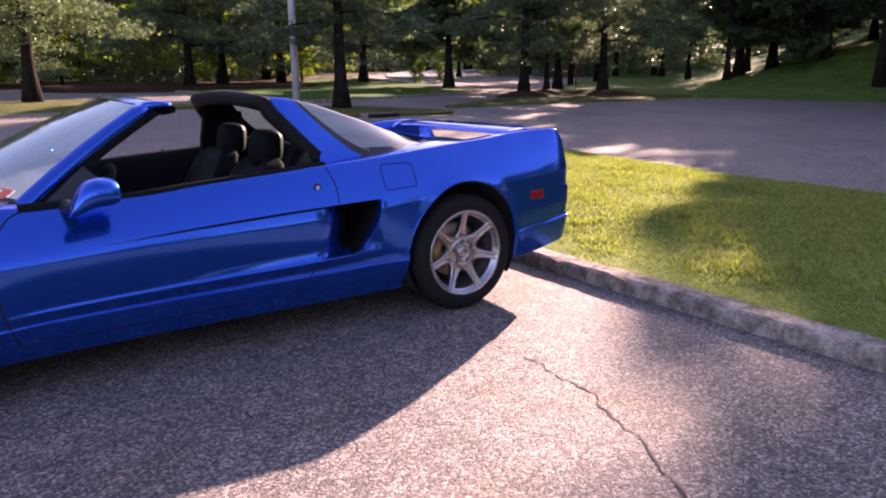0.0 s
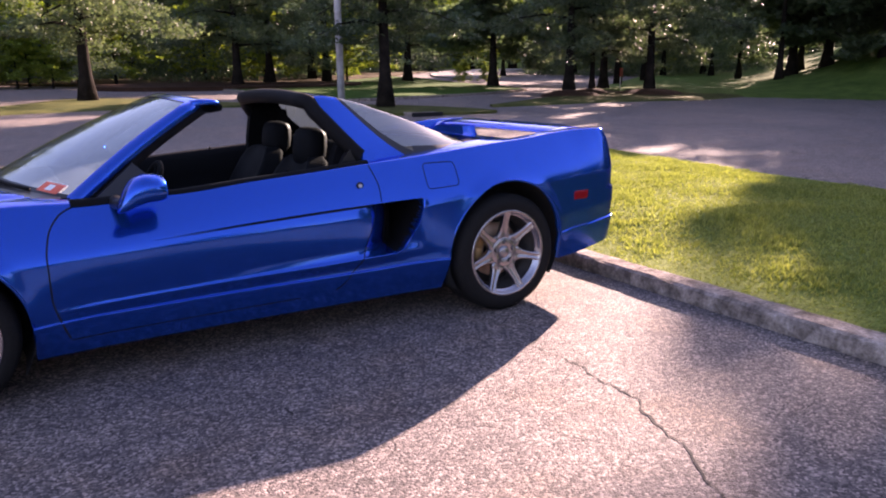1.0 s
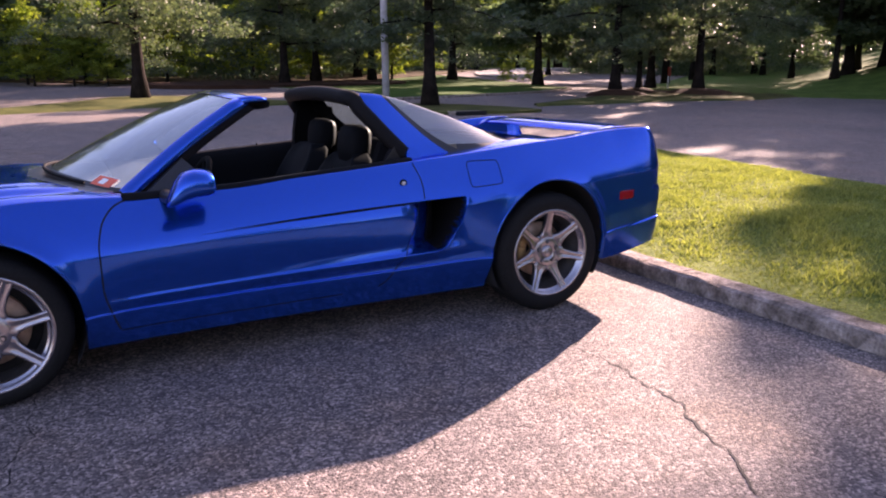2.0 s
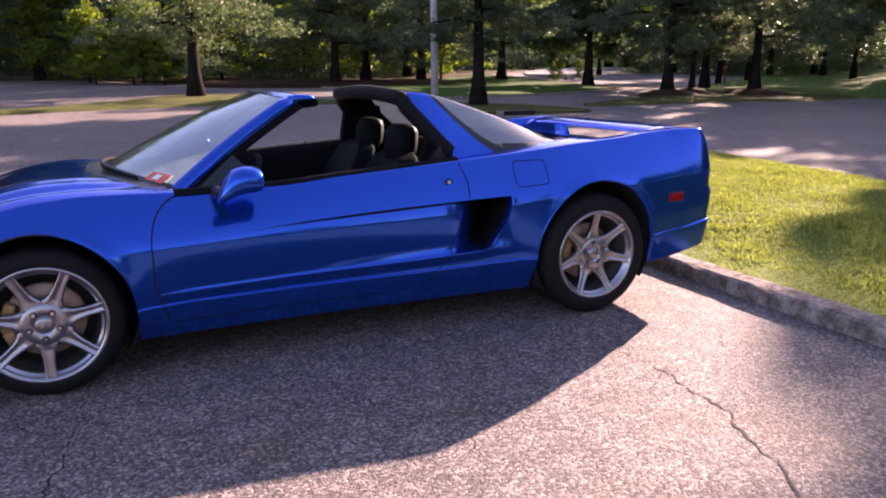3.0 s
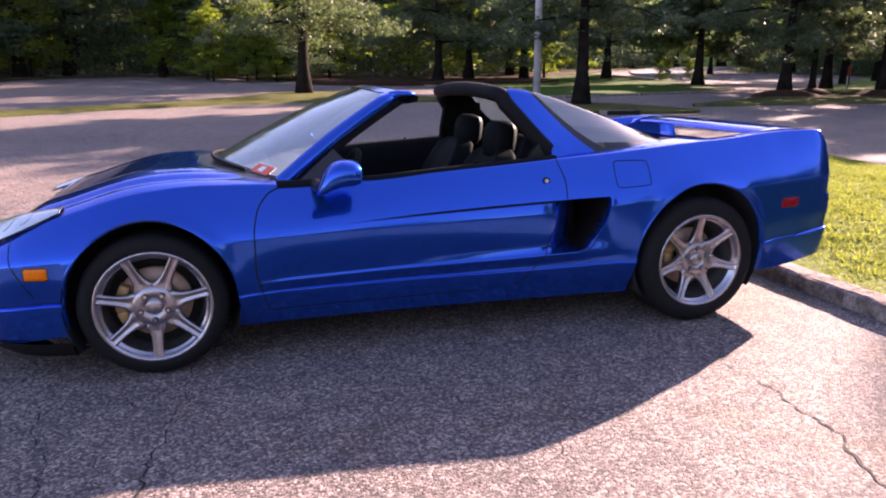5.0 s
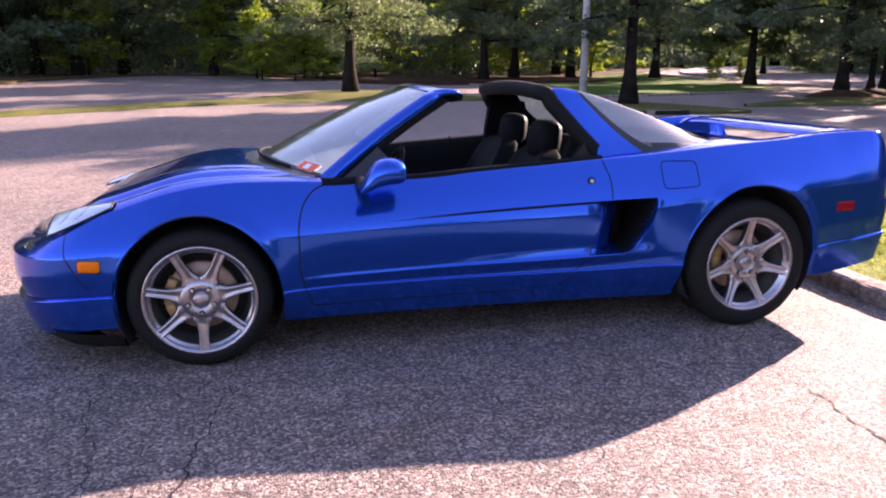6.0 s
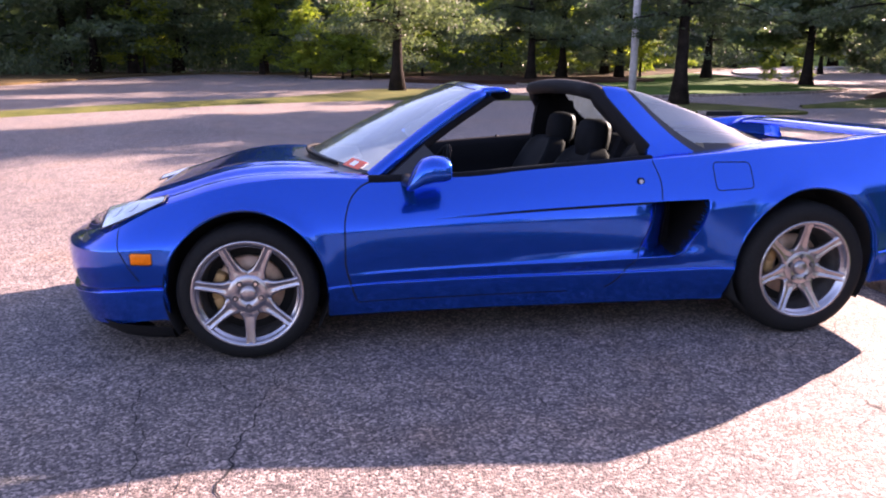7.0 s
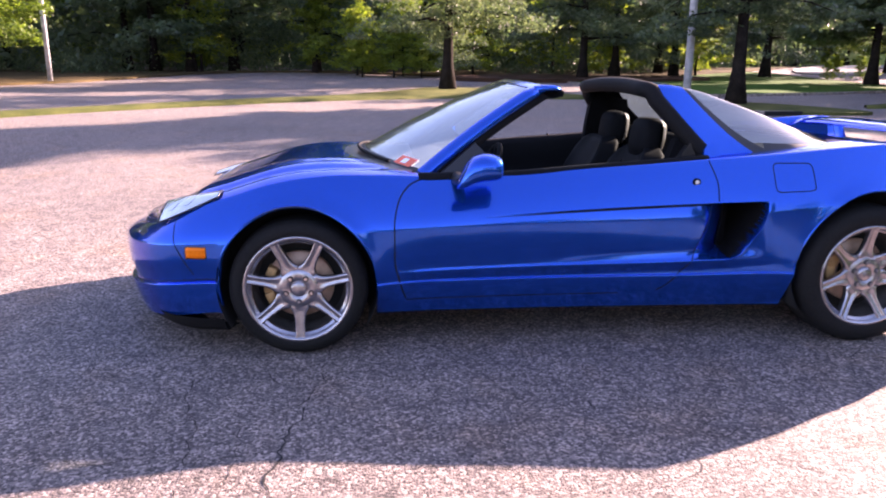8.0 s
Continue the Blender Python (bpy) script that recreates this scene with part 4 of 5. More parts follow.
# broad inner trims of the hoop's pillars, and the small pale tag on the near one
for s in (1, -1):
    poly = [(1.625, 0.80), (1.625, 0.90), (1.635, 1.02), (1.66, 1.09), (1.86, 1.05), (1.89, 0.95), (1.90, 0.80)] if s < 0 else [(1.66, 0.80), (1.675, 0.85), (1.70, 0.905), (1.735, 0.945), (1.765, 0.94), (1.81, 0.90), (1.83, 0.855), (1.84, 0.80)]
    rows = [[(x, -(yy - 0.30 * max(0.0, z - 0.80) * (1.0 if s < 0 else 0.6)) * s, z) for x, z in poly] for yy in (0.600, 0.606, 0.650, 0.656)]
    vs, fs = loft(rows)
    n7 = len(poly)
    fs += [tuple(range(n7))[::-1], tuple(range(3 * n7, 4 * n7))] + [(r * n7, (r + 1) * n7, (r + 1) * n7 + n7 - 1, r * n7 + n7 - 1) for r in range(3)]
    inner = part("hoop_pillar_trim", data("hoop_pillar_trim", vs, fs, CARPET), car, "dark plastic trim of the hoop pillar")
    if s > 0:
        bm = bmesh.new()
        box_bm(bm, (0.034, 0.002, 0.006), pose(1.73, -0.660, 0.842, 0, -4, 0), 0.0005)
        part("tag", bm_data("tag", bm, PALE), inner, "small pale tag")

# spoiler across the tail
prof = [(3.05, 0.918), (3.065, 0.930), (3.14, 0.943), (3.22, 0.951), (3.228, 0.939), (3.17, 0.914), (3.08, 0.904)]
rows = [[(x, y, z - 0.012 * (abs(y) / 0.64) ** 6) for x, z in prof + prof[:1]] for y in np.linspace(-0.64, 0.64, 25)]
wing = part("spoiler", data("spoiler", *loft(rows), PAINT, True), car, "blue blade spoiler across the tail")
for y in (-0.635, 0.635):
    fin = [(2.90, 0.83), (2.97, 0.885), (3.06, 0.928), (3.14, 0.944), (3.215, 0.942), (3.235, 0.83)]
    rows = [[(x, y + w, z - (0.004 if abs(w) > 0.03 else 0)) for x, z in fin] for w in ((-0.042, -0.03, 0.03, 0.042) if y < 0 else (-0.020, -0.014, 0.030, 0.042))]
    vs, fs = loft(rows)
    fs += [tuple(range(6))[::-1], tuple(range(18, 24))]
    part("spoiler_foot", data("spoiler_foot", vs, fs, PAINT), wing)
# black ball that stands for a dark hole in the near foot
bm = bmesh.new()
bmesh.ops.create_uvsphere(bm, u_segments=12, v_segments=8, radius=0.013, matrix=pose(3.04, -0.672, 0.912))
part("spoiler_hole", bm_data("spoiler_hole", bm, BLACK, True), wing, "black ball for the dark hole in the spoiler foot")

# tail lamps and rear valance
bm = bmesh.new()
box_bm(bm, (0.03, 0.8, 0.13), pose(3.425, 0, 0.69), 0.01)
part("tail_lamp_band", bm_data("tail_lamp_band", bm, REDLENS), car, "full-width red tail lamp band")


def decal(name, x0, x1, z0, z1, material, parent, label, out=0.004, rnd=0.2):
    """A slightly proud lens that follows the flank."""
    n1 = 9
    rows = []
    for a in np.linspace(0, 1, n1):
        row = []
        for b in np.linspace(0, 1, 7):
            lift = out * (1 - max(abs(2 * a - 1), abs(2 * b - 1)) ** 8)
            row.append(flank(x0 + (x1 - x0) * a, z0 + (z1 - z0) * b, lift - 0.0005))
        rows.append(row)
    return part(name, data(name, *loft(rows), material, True), parent, label)


for s in ("",):
    decal("side_marker", -0.465, -0.375, 0.436, 0.486, AMBER, car, "amber side marker lens", 0.008)
    decal("side_marker", 2.995, 3.105, 0.562, 0.612, REDLENS, car, "red side marker lens", 0.006)
    decal("marker_frame", -0.471, -0.369, 0.430, 0.492, TRIM, car, "black marker surround", 0.002)

# lock in the door
p = flank(1.727, 0.742, 0.0)
vs, fs = joined([tube([p + Vector((0, 0.004, 0)), p + Vector((0, -0.006, 0))], 0.017, 16), ])
lock = part("door_lock", data("door_lock", vs, fs, BLACK), skins["door"], "round black door lock")
vs, fs = tube([p, p + Vector((0, -0.009, 0))], 0.0095, 12)
part("lock_face", data("lock_face", vs, fs, PALE), lock, "steel lock face")

# headlamps: a bulging clear cover over bright reflectors
def rail(points, a):
    """A point on the smooth line through three points."""
    p, q, r = (Vector(v) for v in points)
    return p * ((1 - a) * (1 - 2 * a)) + q * (4 * a * (1 - a)) + r * (a * (2 * a - 1))


def lamp_point(a, b):
    low = rail(((-0.612, 0.672, 0.560), (-0.49, 0.732, 0.612), (-0.337, 0.724, 0.679)), a)
    crest = rail(((-0.590, 0.575, 0.668), (-0.47, 0.635, 0.698), (-0.335, 0.690, 0.700)), a)
    inn = rail(((-0.615, 0.46, 0.612), (-0.49, 0.525, 0.648), (-0.335, 0.635, 0.692)), a)
    return low * (1 - b) ** 2 + crest * (2 * b * (1 - b)) + inn * b**2


for s in (1, -1):
    rows = [[(lamp_point(a, b).x, -s * lamp_point(a, b).y, lamp_point(a, b).z) for b in np.linspace(0, 1, 9)] for a in np.linspace(0, 1, 15)]
    lamp = part("headlamp", data("headlamp", *loft(rows), LAMPIN, True), car, "clear swept-back headlamp")
    ring_ = [lamp_point(a, 0) for a in np.linspace(0, 1, 12)] + [lamp_point(1, b) for b in np.linspace(0.2, 1, 4)] + [lamp_point(a, 1) for a in np.linspace(0.95, 0, 12)] + [lamp_point(0, b) for b in np.linspace(0.8, 0, 5)]
    ring_ = [Vector((p.x, -s * p.y, p.z)) for p in ring_]
    part("lamp_seal", data("lamp_seal", *tube(ring_, 0.004, 6), TRIM, True), lamp, "black lamp seal")
    for a0, r in ((0.22, 0.036), (0.52, 0.030)):
        c = lamp_point(a0, 0.5)
        rows = []
        for q in (0.0, 0.6, 1.0):
            row = []
            for k in range(17):
                th = 2 * math.pi * k / 16
                p = lamp_point(a0 + 0.115 * q * math.cos(th) * r / 0.036, 0.40 + 0.24 * q * math.sin(th))
                row.append((p.x - 0.0004, -s * (p.y + 0.0008), p.z + 0.0008))
            rows.append(row)
        part("lamp_bowl", data("lamp_bowl", *loft(rows), LAMPIN, True), lamp, "silver projector bowl")

# front indicators, inner pillar trims
for s in (1, -1):
    poly = [(1.69, 0.815), (1.84, 0.825), (1.825, 0.86), (1.79, 0.895), (1.75, 0.90), (1.72, 0.86)]
    vs = [(x, -0.685 * s, z) for x, z in poly] + [(x, -0.64 * s, z) for x, z in poly]
    n6 = len(poly)
    fs = [tuple(range(n6)), tuple(range(n6, 2 * n6))[::-1]] + [(i, (i + 1) % n6, n6 + (i + 1) % n6, n6 + i) for i in range(n6)]
    trim = part("pillar_trim", data("pillar_trim", vs, fs, TRIM), car, "dark plastic pillar trim")
decal("front_indicator", -0.795, -0.71, 0.494, 0.514, TRIM, car, "smoked front indicator lens", 0.004)
decal("indicator_bulb", -0.79, -0.76, 0.494, 0.506, CHROME, car, "clear bulb in the indicator", 0.006)

# wipers
for y0, y1 in ((-0.50, 0.08), (-0.02, 0.56)):
    pts = [screen_point(u / 0.7, 0.02) + Vector((-0.012, 0, 0.012)) for u in np.linspace(y0, y1, 9)]
    part("wiper", data("wiper", *tube(pts, 0.008, 6), BLACK, True), car, "black wiper blade")


# ---- wheels ----
def wheel(name, m, radius, width, phase, offset, caliper_side):
    """A road wheel; its outer face looks along -y."""
    w = part(name, None, car)
    w.matrix_local = m
    hw = width / 2
    # tyre
    prof = [(0.219, -hw + 0.012), (0.226, -hw + 0.004), (0.240, -hw - 0.004), (radius - 0.045, -hw - 0.006), (radius - 0.018, -hw + 0.006), (radius - 0.004, -hw + 0.030), (radius, -hw + 0.06), (radius, hw - 0.06), (radius - 0.006, hw - 0.02), (0.25, hw), (0.219, hw - 0.01)]
    seg = 64
    rows = [[(r * math.cos(2 * math.pi * k / seg), y, r * math.sin(2 * math.pi * k / seg)) for r, y in prof] for k in range(seg + 1)]
    tyre = part("tyre", data("tyre", *loft(rows), TYRE, True), w, "black road tyre")
    grooves = []
    for y in (-hw + 0.075, -0.015, hw - 0.075):
        rr = radius + 0.0015
        grooves.append(loft([[(rr * math.cos(2 * math.pi * k / seg), y + o, rr * math.sin(2 * math.pi * k / seg)) for o in (-0.004, 0.004)] for k in range(seg + 1)]))
    part("tread_groove", data("tread_groove", *joined(grooves), WELL, True), tyre)
    # rim barrel and lip
    f = -hw + 0.004
    prof = [(0.2335, f + 0.010), (0.2345, f - 0.002), (0.231, f - 0.008), (0.222, f - 0.006), (0.214, f + 0.004), (0.211, f + 0.016), (0.203, f + 0.018), (0.200, f + 0.024), (0.199, f + 0.030)]
    rows = [[(r * math.cos(2 * math.pi * k / seg), y, r * math.sin(2 * math.pi * k / seg)) for r, y in prof] for k in range(seg + 1)]
    rim = part("rim", data("rim", *loft(rows), RIM, True), w, "grey-silver seven-spoke alloy rim")
    # the barrel's dark grey paints the shade between the spokes, with brake dust
    prof = [(0.199, f + 0.030), (0.197, f + 0.070), (0.189, f + 0.074), (0.187, hw - 0.02)]
    rows = [[(r * math.cos(2 * math.pi * k / seg), y, r * math.sin(2 * math.pi * k / seg)) for r, y in prof] for k in range(seg + 1)]
    part("rim_barrel", data("rim_barrel", *loft(rows), SHADE_DUST, True), rim, "rim barrel, dark grey for shade and brake dust")
    # spokes: a rounded bar with a channel down its middle
    face = f + offset
    spoke = []
    for rr, half, lift, thick in ((0.036, 0.0176, 0, 0.03), (0.060, 0.0292, 0, 0.03), (0.080, 0.0388, 0, 0.03), (0.089, 0.0405, 0, 0.03), (0.098, 0.0350, 0, 0.03), (0.110, 0.0285, 0, 0.03), (0.130, 0.0240, 0, 0.03), (0.160, 0.0212, 0, 0.028), (0.195, 0.0212, 0, 0.026), (0.222, 0.0230, 0, 0.022)):
        y = face + (f - 0.002 - face) * (rr / 0.222) ** 2.0
        edge = 0.0 if rr < 0.095 else 0.0045
        spoke.append([(rr, y + thick, -half), (rr, y + 0.001 + edge, -half), (rr, y - 0.001, -half * 0.8), (rr, y - 0.001, -half * 0.5), (rr, y + edge, -half * 0.25), (rr, y + edge, half * 0.25), (rr, y - 0.001, half * 0.5), (rr, y - 0.001, half * 0.8), (rr, y + 0.001 + edge, half), (rr, y + thick, half)])
    spoke_mesh = data("spoke", *loft(spoke), RIM, True)
    for k in range(7):
        ob = part("spoke", spoke_mesh, rim)
        ob.rotation_euler = (0, -(phase + 2 * math.pi * k / 7), 0)
    # webs between the spoke roots, hub, cap and nuts
    prof = [(0.0, face - 0.006), (0.036, face - 0.006), (0.039, face - 0.010), (0.062, face - 0.010), (0.074, face - 0.0075), (0.084, face - 0.0025), (0.090, face + 0.005), (0.092, face + 0.03)]
    rows = [[(r * math.cos(2 * math.pi * k / 40), y, r * math.sin(2 * math.pi * k / 40)) for r, y in prof] for k in range(41)]
    part("hub", data("hub", *loft(rows), RIM, True), rim)
    prof = [(0.0, face - 0.017), (0.024, face - 0.016), (0.031, face - 0.013), (0.034, face - 0.002)]
    rows = [[(r * math.cos(2 * math.pi * k / 32), y, r * math.sin(2 * math.pi * k / 32)) for r, y in prof] for k in range(33)]
    cap = part("centre_cap", data("centre_cap", *loft(rows), RIM, True), rim, "silver centre cap with a plain emblem")
    bm = bmesh.new()
    box_bm(bm, (0.006, 0.003, 0.026), pose(-0.005, face - 0.018, 0, 0, 16, 0), 0.001)
    part("cap_emblem", bm_data("cap_emblem", bm, CHROME), rim)
    vs, fs = tube([(0, face + 0.006, 0), (0, face - 0.016, 0)], [0.0095, 0.0078], 6)
    # dark discs paint the shade of the nut recesses
    seat_ring = data("nut_seat", *tube([(0, face + 0.002, 0), (0, face - 0.0112, 0)], [0.0128, 0.0128], 16), SHADE_DUST)
    nut = data("lug_nut", vs, fs, CHROME)
    for k in range(5):
        th = -math.pi / 2 + 2 * math.pi * k / 5 + (phase + math.pi / 2)
        ob = part("lug_nut", nut, rim, "steel lug nut")
        ob.location = (0.0555 * math.cos(th), -0.002, 0.0555 * math.sin(th))
        ring_ = part("nut_seat", seat_ring, rim, "dark nut recess")
        ring_.location = (0.0555 * math.cos(th), 0, 0.0555 * math.sin(th))
    # brake disc and caliper
    yd = face + 0.075
    rows = [[(r * math.cos(2 * math.pi * k / 48), y, r * math.sin(2 * math.pi * k / 48)) for r, y in ((0.075, yd), (0.145, yd), (0.147, yd + 0.004), (0.147, yd + 0.024))] for k in range(49)]
    disc = part("brake_disc", data("brake_disc", *loft(rows), DISC, True), w, "worn steel brake disc")
    rows = [[(r * math.cos(2 * math.pi * k / 24), y, r * math.sin(2 * math.pi * k / 24)) for r, y in ((0.0, yd - 0.02), (0.075, yd - 0.02), (0.078, yd))] for k in range(25)]
    part("disc_bell", data("disc_bell", *loft(rows), BLACK, True), disc, "dark disc bell")
    rows = [[(r * math.cos(2 * math.pi * k / 40), y, r * math.sin(2 * math.pi * k / 40)) for r, y in ((0.0, yd + 0.03), (0.19, yd + 0.03))] for k in range(41)]
    part("splash_shield", data("splash_shield", *loft(rows), WELL, True), w, "dark splash shield")
    bm = bmesh.new()
    for a in (-24, 0, 24):
        th = radians(180 + a) if caliper_side > 0 else radians(a)
        box_bm(bm, (0.045, 0.07, 0.062), pose(0.132 * math.cos(th), yd - 0.004, 0.132 * math.sin(th), 0, -math.degrees(th), 0), 0.010)
    part("caliper", bm_data("caliper", bm, CALIPER, True), w, "bronze-coloured brake caliper")
    return w


wheel("front_wheel", pose(0, -0.855 + 0.1075 - 0.008, 0.298), 0.298, 0.215, -math.pi / 2, 0.016, 1)
wheel("rear_wheel", pose(2.545, -0.885 + 0.1275 - 0.008, 0.318), 0.318, 0.255, math.pi / 2, 0.040, 1)
wheel("front_wheel", pose(0, 0.855 - 0.0995, 0.298, 0, 0, 180), 0.298, 0.215, -math.pi / 2, 0.016, -1)
wheel("rear_wheel", pose(2.545, 0.885 - 0.1195, 0.318, 0, 0, 180), 0.318, 0.255, math.pi / 2, 0.040, -1)


# ---- mirrors ----
for s in (1, -1):
    rows = []
    for ox_, zc, hz, hw_ in ((0.664, 0.750, 0.006, 0.02), (0.668, 0.754, 0.014, 0.034), (0.682, 0.768, 0.028, 0.052), (0.702, 0.790, 0.044, 0.070), (0.730, 0.814, 0.054, 0.080), (0.770, 0.826, 0.056, 0.086), (0.812, 0.826, 0.054, 0.086), (0.836, 0.824, 0.048, 0.080), (0.843, 0.822, 0.040, 0.068)):
        row = []
        for k in range(25):
            th = 2 * math.pi * k / 24
            c, d = math.cos(th), math.sin(th)
            sq = (abs(c) ** 2.5 + abs(d) ** 2.5) ** (-1 / 2.5)
            row.append((ox_, s * (-0.945 + hw_ * c * sq), zc + hz * d * sq))
        rows.append(row)
    mirror = part("door_mirror", data("door_mirror", *loft(rows), PAINT, True), car, "blue teardrop door mirror")
    rows = [[(0.838, s * (-0.945 + 0.066 * c), 0.822 + 0.038 * d) for c, d in [(math.cos(2 * math.pi * k / 24) * r, math.sin(2 * math.pi * k / 24) * r) for k in range(25)]] for r in (0.0, 1.0)]
    part("mirror_glass", data("mirror_glass", *loft(rows), CHROME, True), mirror, "silvered mirror glass")
    vs, fs = tube([(0.685, -0.755 * s, 0.757), (0.69, -0.82 * s, 0.756), (0.70, -0.88 * s, 0.764), (0.72, -0.93 * s, 0.785)], [0.030, 0.026, 0.024, 0.022], 10)
    part("mirror_stalk", data("mirror_stalk", vs, fs, TRIM, True), mirror, "black mirror stalk")


# ---- cabin ----
bm = bmesh.new()
box_bm(bm, (1.35, 1.42, 0.03), pose(1.20, 0, 0.20))
box_bm(bm, (0.06, 1.36, 0.70), pose(1.93, 0, 0.54), 0.02)
box_bm(bm, (0.05, 1.40, 0.5), pose(0.50, 0, 0.44))
part("cabin_tub", bm_data("cabin_tub", bm, CARPET), car, "dark carpeted cabin floor and bulkhead")
for s in (1, -1):
    rows = []
    for x in np.linspace(0.52, 1.805, 24):
        z = float(SH_Z(x))
        rows.append([(x, -0.772 * s, z - 0.012), (x, -0.766 * s, z + 0.011), (x, -0.742 * s, z + 0.016), (x, -0.700 * s, z + 0.006), (x, -0.690 * s, z - 0.03), (x, -0.675 * s, z - 0.12), (x, -0.690 * s, z - 0.2), (x, -0.66 * s, z - 0.25), (x, -0.70 * s, 0.25)])
    part("door_card", data("door_card", *loft(rows), LEATHER, True), car, "black leather door lining with a dark sill")
    vs, fs = tube([(1.42, -0.725 * s, 0.80), (1.42, -0.725 * s, 0.826), (1.42, -0.725 * s, 0.832)], [0.005, 0.005, 0.007], 8)
    part("lock_knob", data("lock_knob", vs, fs, BLACK, True), car, "small black lock knob")

# dashboard, binnacle, wheel and tunnel
rows = []
for y in np.linspace(-0.68, 0.68, 29):
    h = 0.045 * math.exp(-(((y + 0.36) / 0.2) ** 2))
    rows.append([(0.36, y, 0.76), (0.50, y, 0.775 + h * 0.4), (0.66, y, 0.775 + h), (0.74, y, 0.745 + h), (0.755, y, 0.70), (0.72, y, 0.58), (0.60, y, 0.50)])
part("dashboard", data("dashboard", *loft(rows), LEATHER, True), car, "black dashboard with an instrument hood")
bm = bmesh.new()
box_bm(bm, (1.0, 0.24, 0.24), pose(1.30, 0, 0.33), 0.04, 3)
part("centre_tunnel", bm_data("centre_tunnel", bm, LEATHER), car, "black centre console")
m = pose(0.86, -0.36, 0.70, 0, -66, 0)
pts = [m @ Vector((0.175 * math.cos(a), 0.175 * math.sin(a), 0)) for a in np.linspace(0, 2 * math.pi, 33)]
vs, fs = joined([tube(pts, 0.014, 8, False)] + [tube([m @ Vector((0.03 * math.cos(a), 0.03 * math.sin(a), -0.02)), m @ Vector((0.17 * math.cos(a), 0.17 * math.sin(a), 0))], 0.012, 6) for a in (0.2, 2.94, 4.71)] + [tube([m @ Vector((0, 0, -0.03)), m @ Vector((0, 0, 0.01))], 0.06, 14)])
part("steering_wheel", data("steering_wheel", vs, fs, LEATHER, True), car, "black leather steering wheel")

for y in (-0.34, 0.34):
    seat = part("seat", None, car)
    seat.location = (0, y, 0)
    # base
    rows = []
    for x, z, hw_ in ((1.02, 0.40, 0.20), (1.04, 0.44, 0.235), (1.15, 0.445, 0.24), (1.35, 0.41, 0.24), (1.52, 0.39, 0.23), (1.55, 0.30, 0.2)):
        rows.append([(x, hw_ * u, z + 0.05 * abs(u) ** 3 - (0.12 if abs(u) > 0.99 else 0)) for u in np.linspace(-1, 1, 17)])
    part("seat_cushion", data("seat_cushion", *loft(rows), LEATHER, True), seat, "black leather seat cushion")
    rows = []
    for z, x, hw_, th in ((0.40, 1.46, 0.235, 0.10), (0.55, 1.52, 0.245, 0.10), (0.68, 1.59, 0.245, 0.10), (0.77, 1.64, 0.225, 0.095), (0.82, 1.665, 0.185, 0.085), (0.85, 1.68, 0.12, 0.05)):
        row = []
        for k in range(33):
            a = 2 * math.pi * k / 32
            c, d = math.cos(a), math.sin(a)
            sq = (abs(c) ** 4 + abs(d) ** 4) ** (-0.25)
            row.append((x + th * 0.6 * d * sq - (0.05 * abs(c * sq) ** 4 if d < 0 else 0), hw_ * c * sq, z))
        rows.append(row)
    vs, fs = loft(rows)
    fs.append(tuple(range((len(rows) - 1) * 33, len(rows) * 33 - 1)))
    part("seat_back", data("seat_back", vs, fs, LEATHER, True), seat, "black bolstered leather seat back")
    # wrapped headrest
    hx0 = 1.67 if y < 0 else 1.72
    rows = []
    for z, hx, hy in ((0.795, 0.03, 0.075), (0.815, 0.058, 0.100), (0.87, 0.068, 0.110), (0.94, 0.066, 0.106), (0.974, 0.056, 0.095), (0.990, 0.03, 0.07)):
        row = []
        for k in range(25):
            a = 2 * math.pi * k / 24
            c, d = math.cos(a), math.sin(a)
            sq = (abs(c) ** 3 + abs(d) ** 3) ** (-1 / 3)
            row.append((hx0 + hx * d * sq + (z - 0.9) * 0.10, hy * c * sq, z))
        rows.append(row)
    vs, fs = loft(rows)
    fs.append(tuple(range(0, 24))[::-1])
    fs.append(tuple(range((len(rows) - 1) * 25, len(rows) * 25 - 1)))
    rest = part("headrest", data("headrest", vs, fs, LEATHER, True), seat, "black leather headrest")
    # added pale layer that stands for sunlight on the headrest's back
    rows = []
    for z, hx, hy in ((0.830, 0.060, 0.096), (0.845, 0.072, 0.106), (0.89, 0.076, 0.113), (0.945, 0.074, 0.109), (0.970, 0.064, 0.100), (0.982, 0.046, 0.082)):
        row = []
        for k in range(15):
            a = math.pi * (0.16 + 0.68 * k / 14)
            c, d = math.cos(a), math.sin(a)
            sq = (abs(c) ** 3 + abs(d) ** 3) ** (-1 / 3)
            row.append((hx0 + 0.003 + hx * d * sq + (z - 0.9) * 0.10, (hy + 0.003) * c * sq, z))
        rows.append(row)
    part("headrest_sun_back", data("headrest_sun_back", *loft(rows), HEADREST_SUN, True), rest, "pale layer for sunlight on the headrest's back")

# engine cover below the rear glass
rows = []
for x in np.linspace(1.9, 2.58, 12):
    rows.append([(x, y, 0.80 + 0.05 * step(1.9, 2.5, x) + 0.02 * (1 - (y / 0.68) ** 2)) for y in np.linspace(-0.68, 0.68, 13)])
part("engine_cover", data("engine_cover", *loft(rows), TRIM, True), car, "black louvred engine cover")

# inspection sticker on the glass
pts = []
for a, b in ((0, 0), (1, 0), (1, 1), (0, 1)):
    pts.append((a, b))
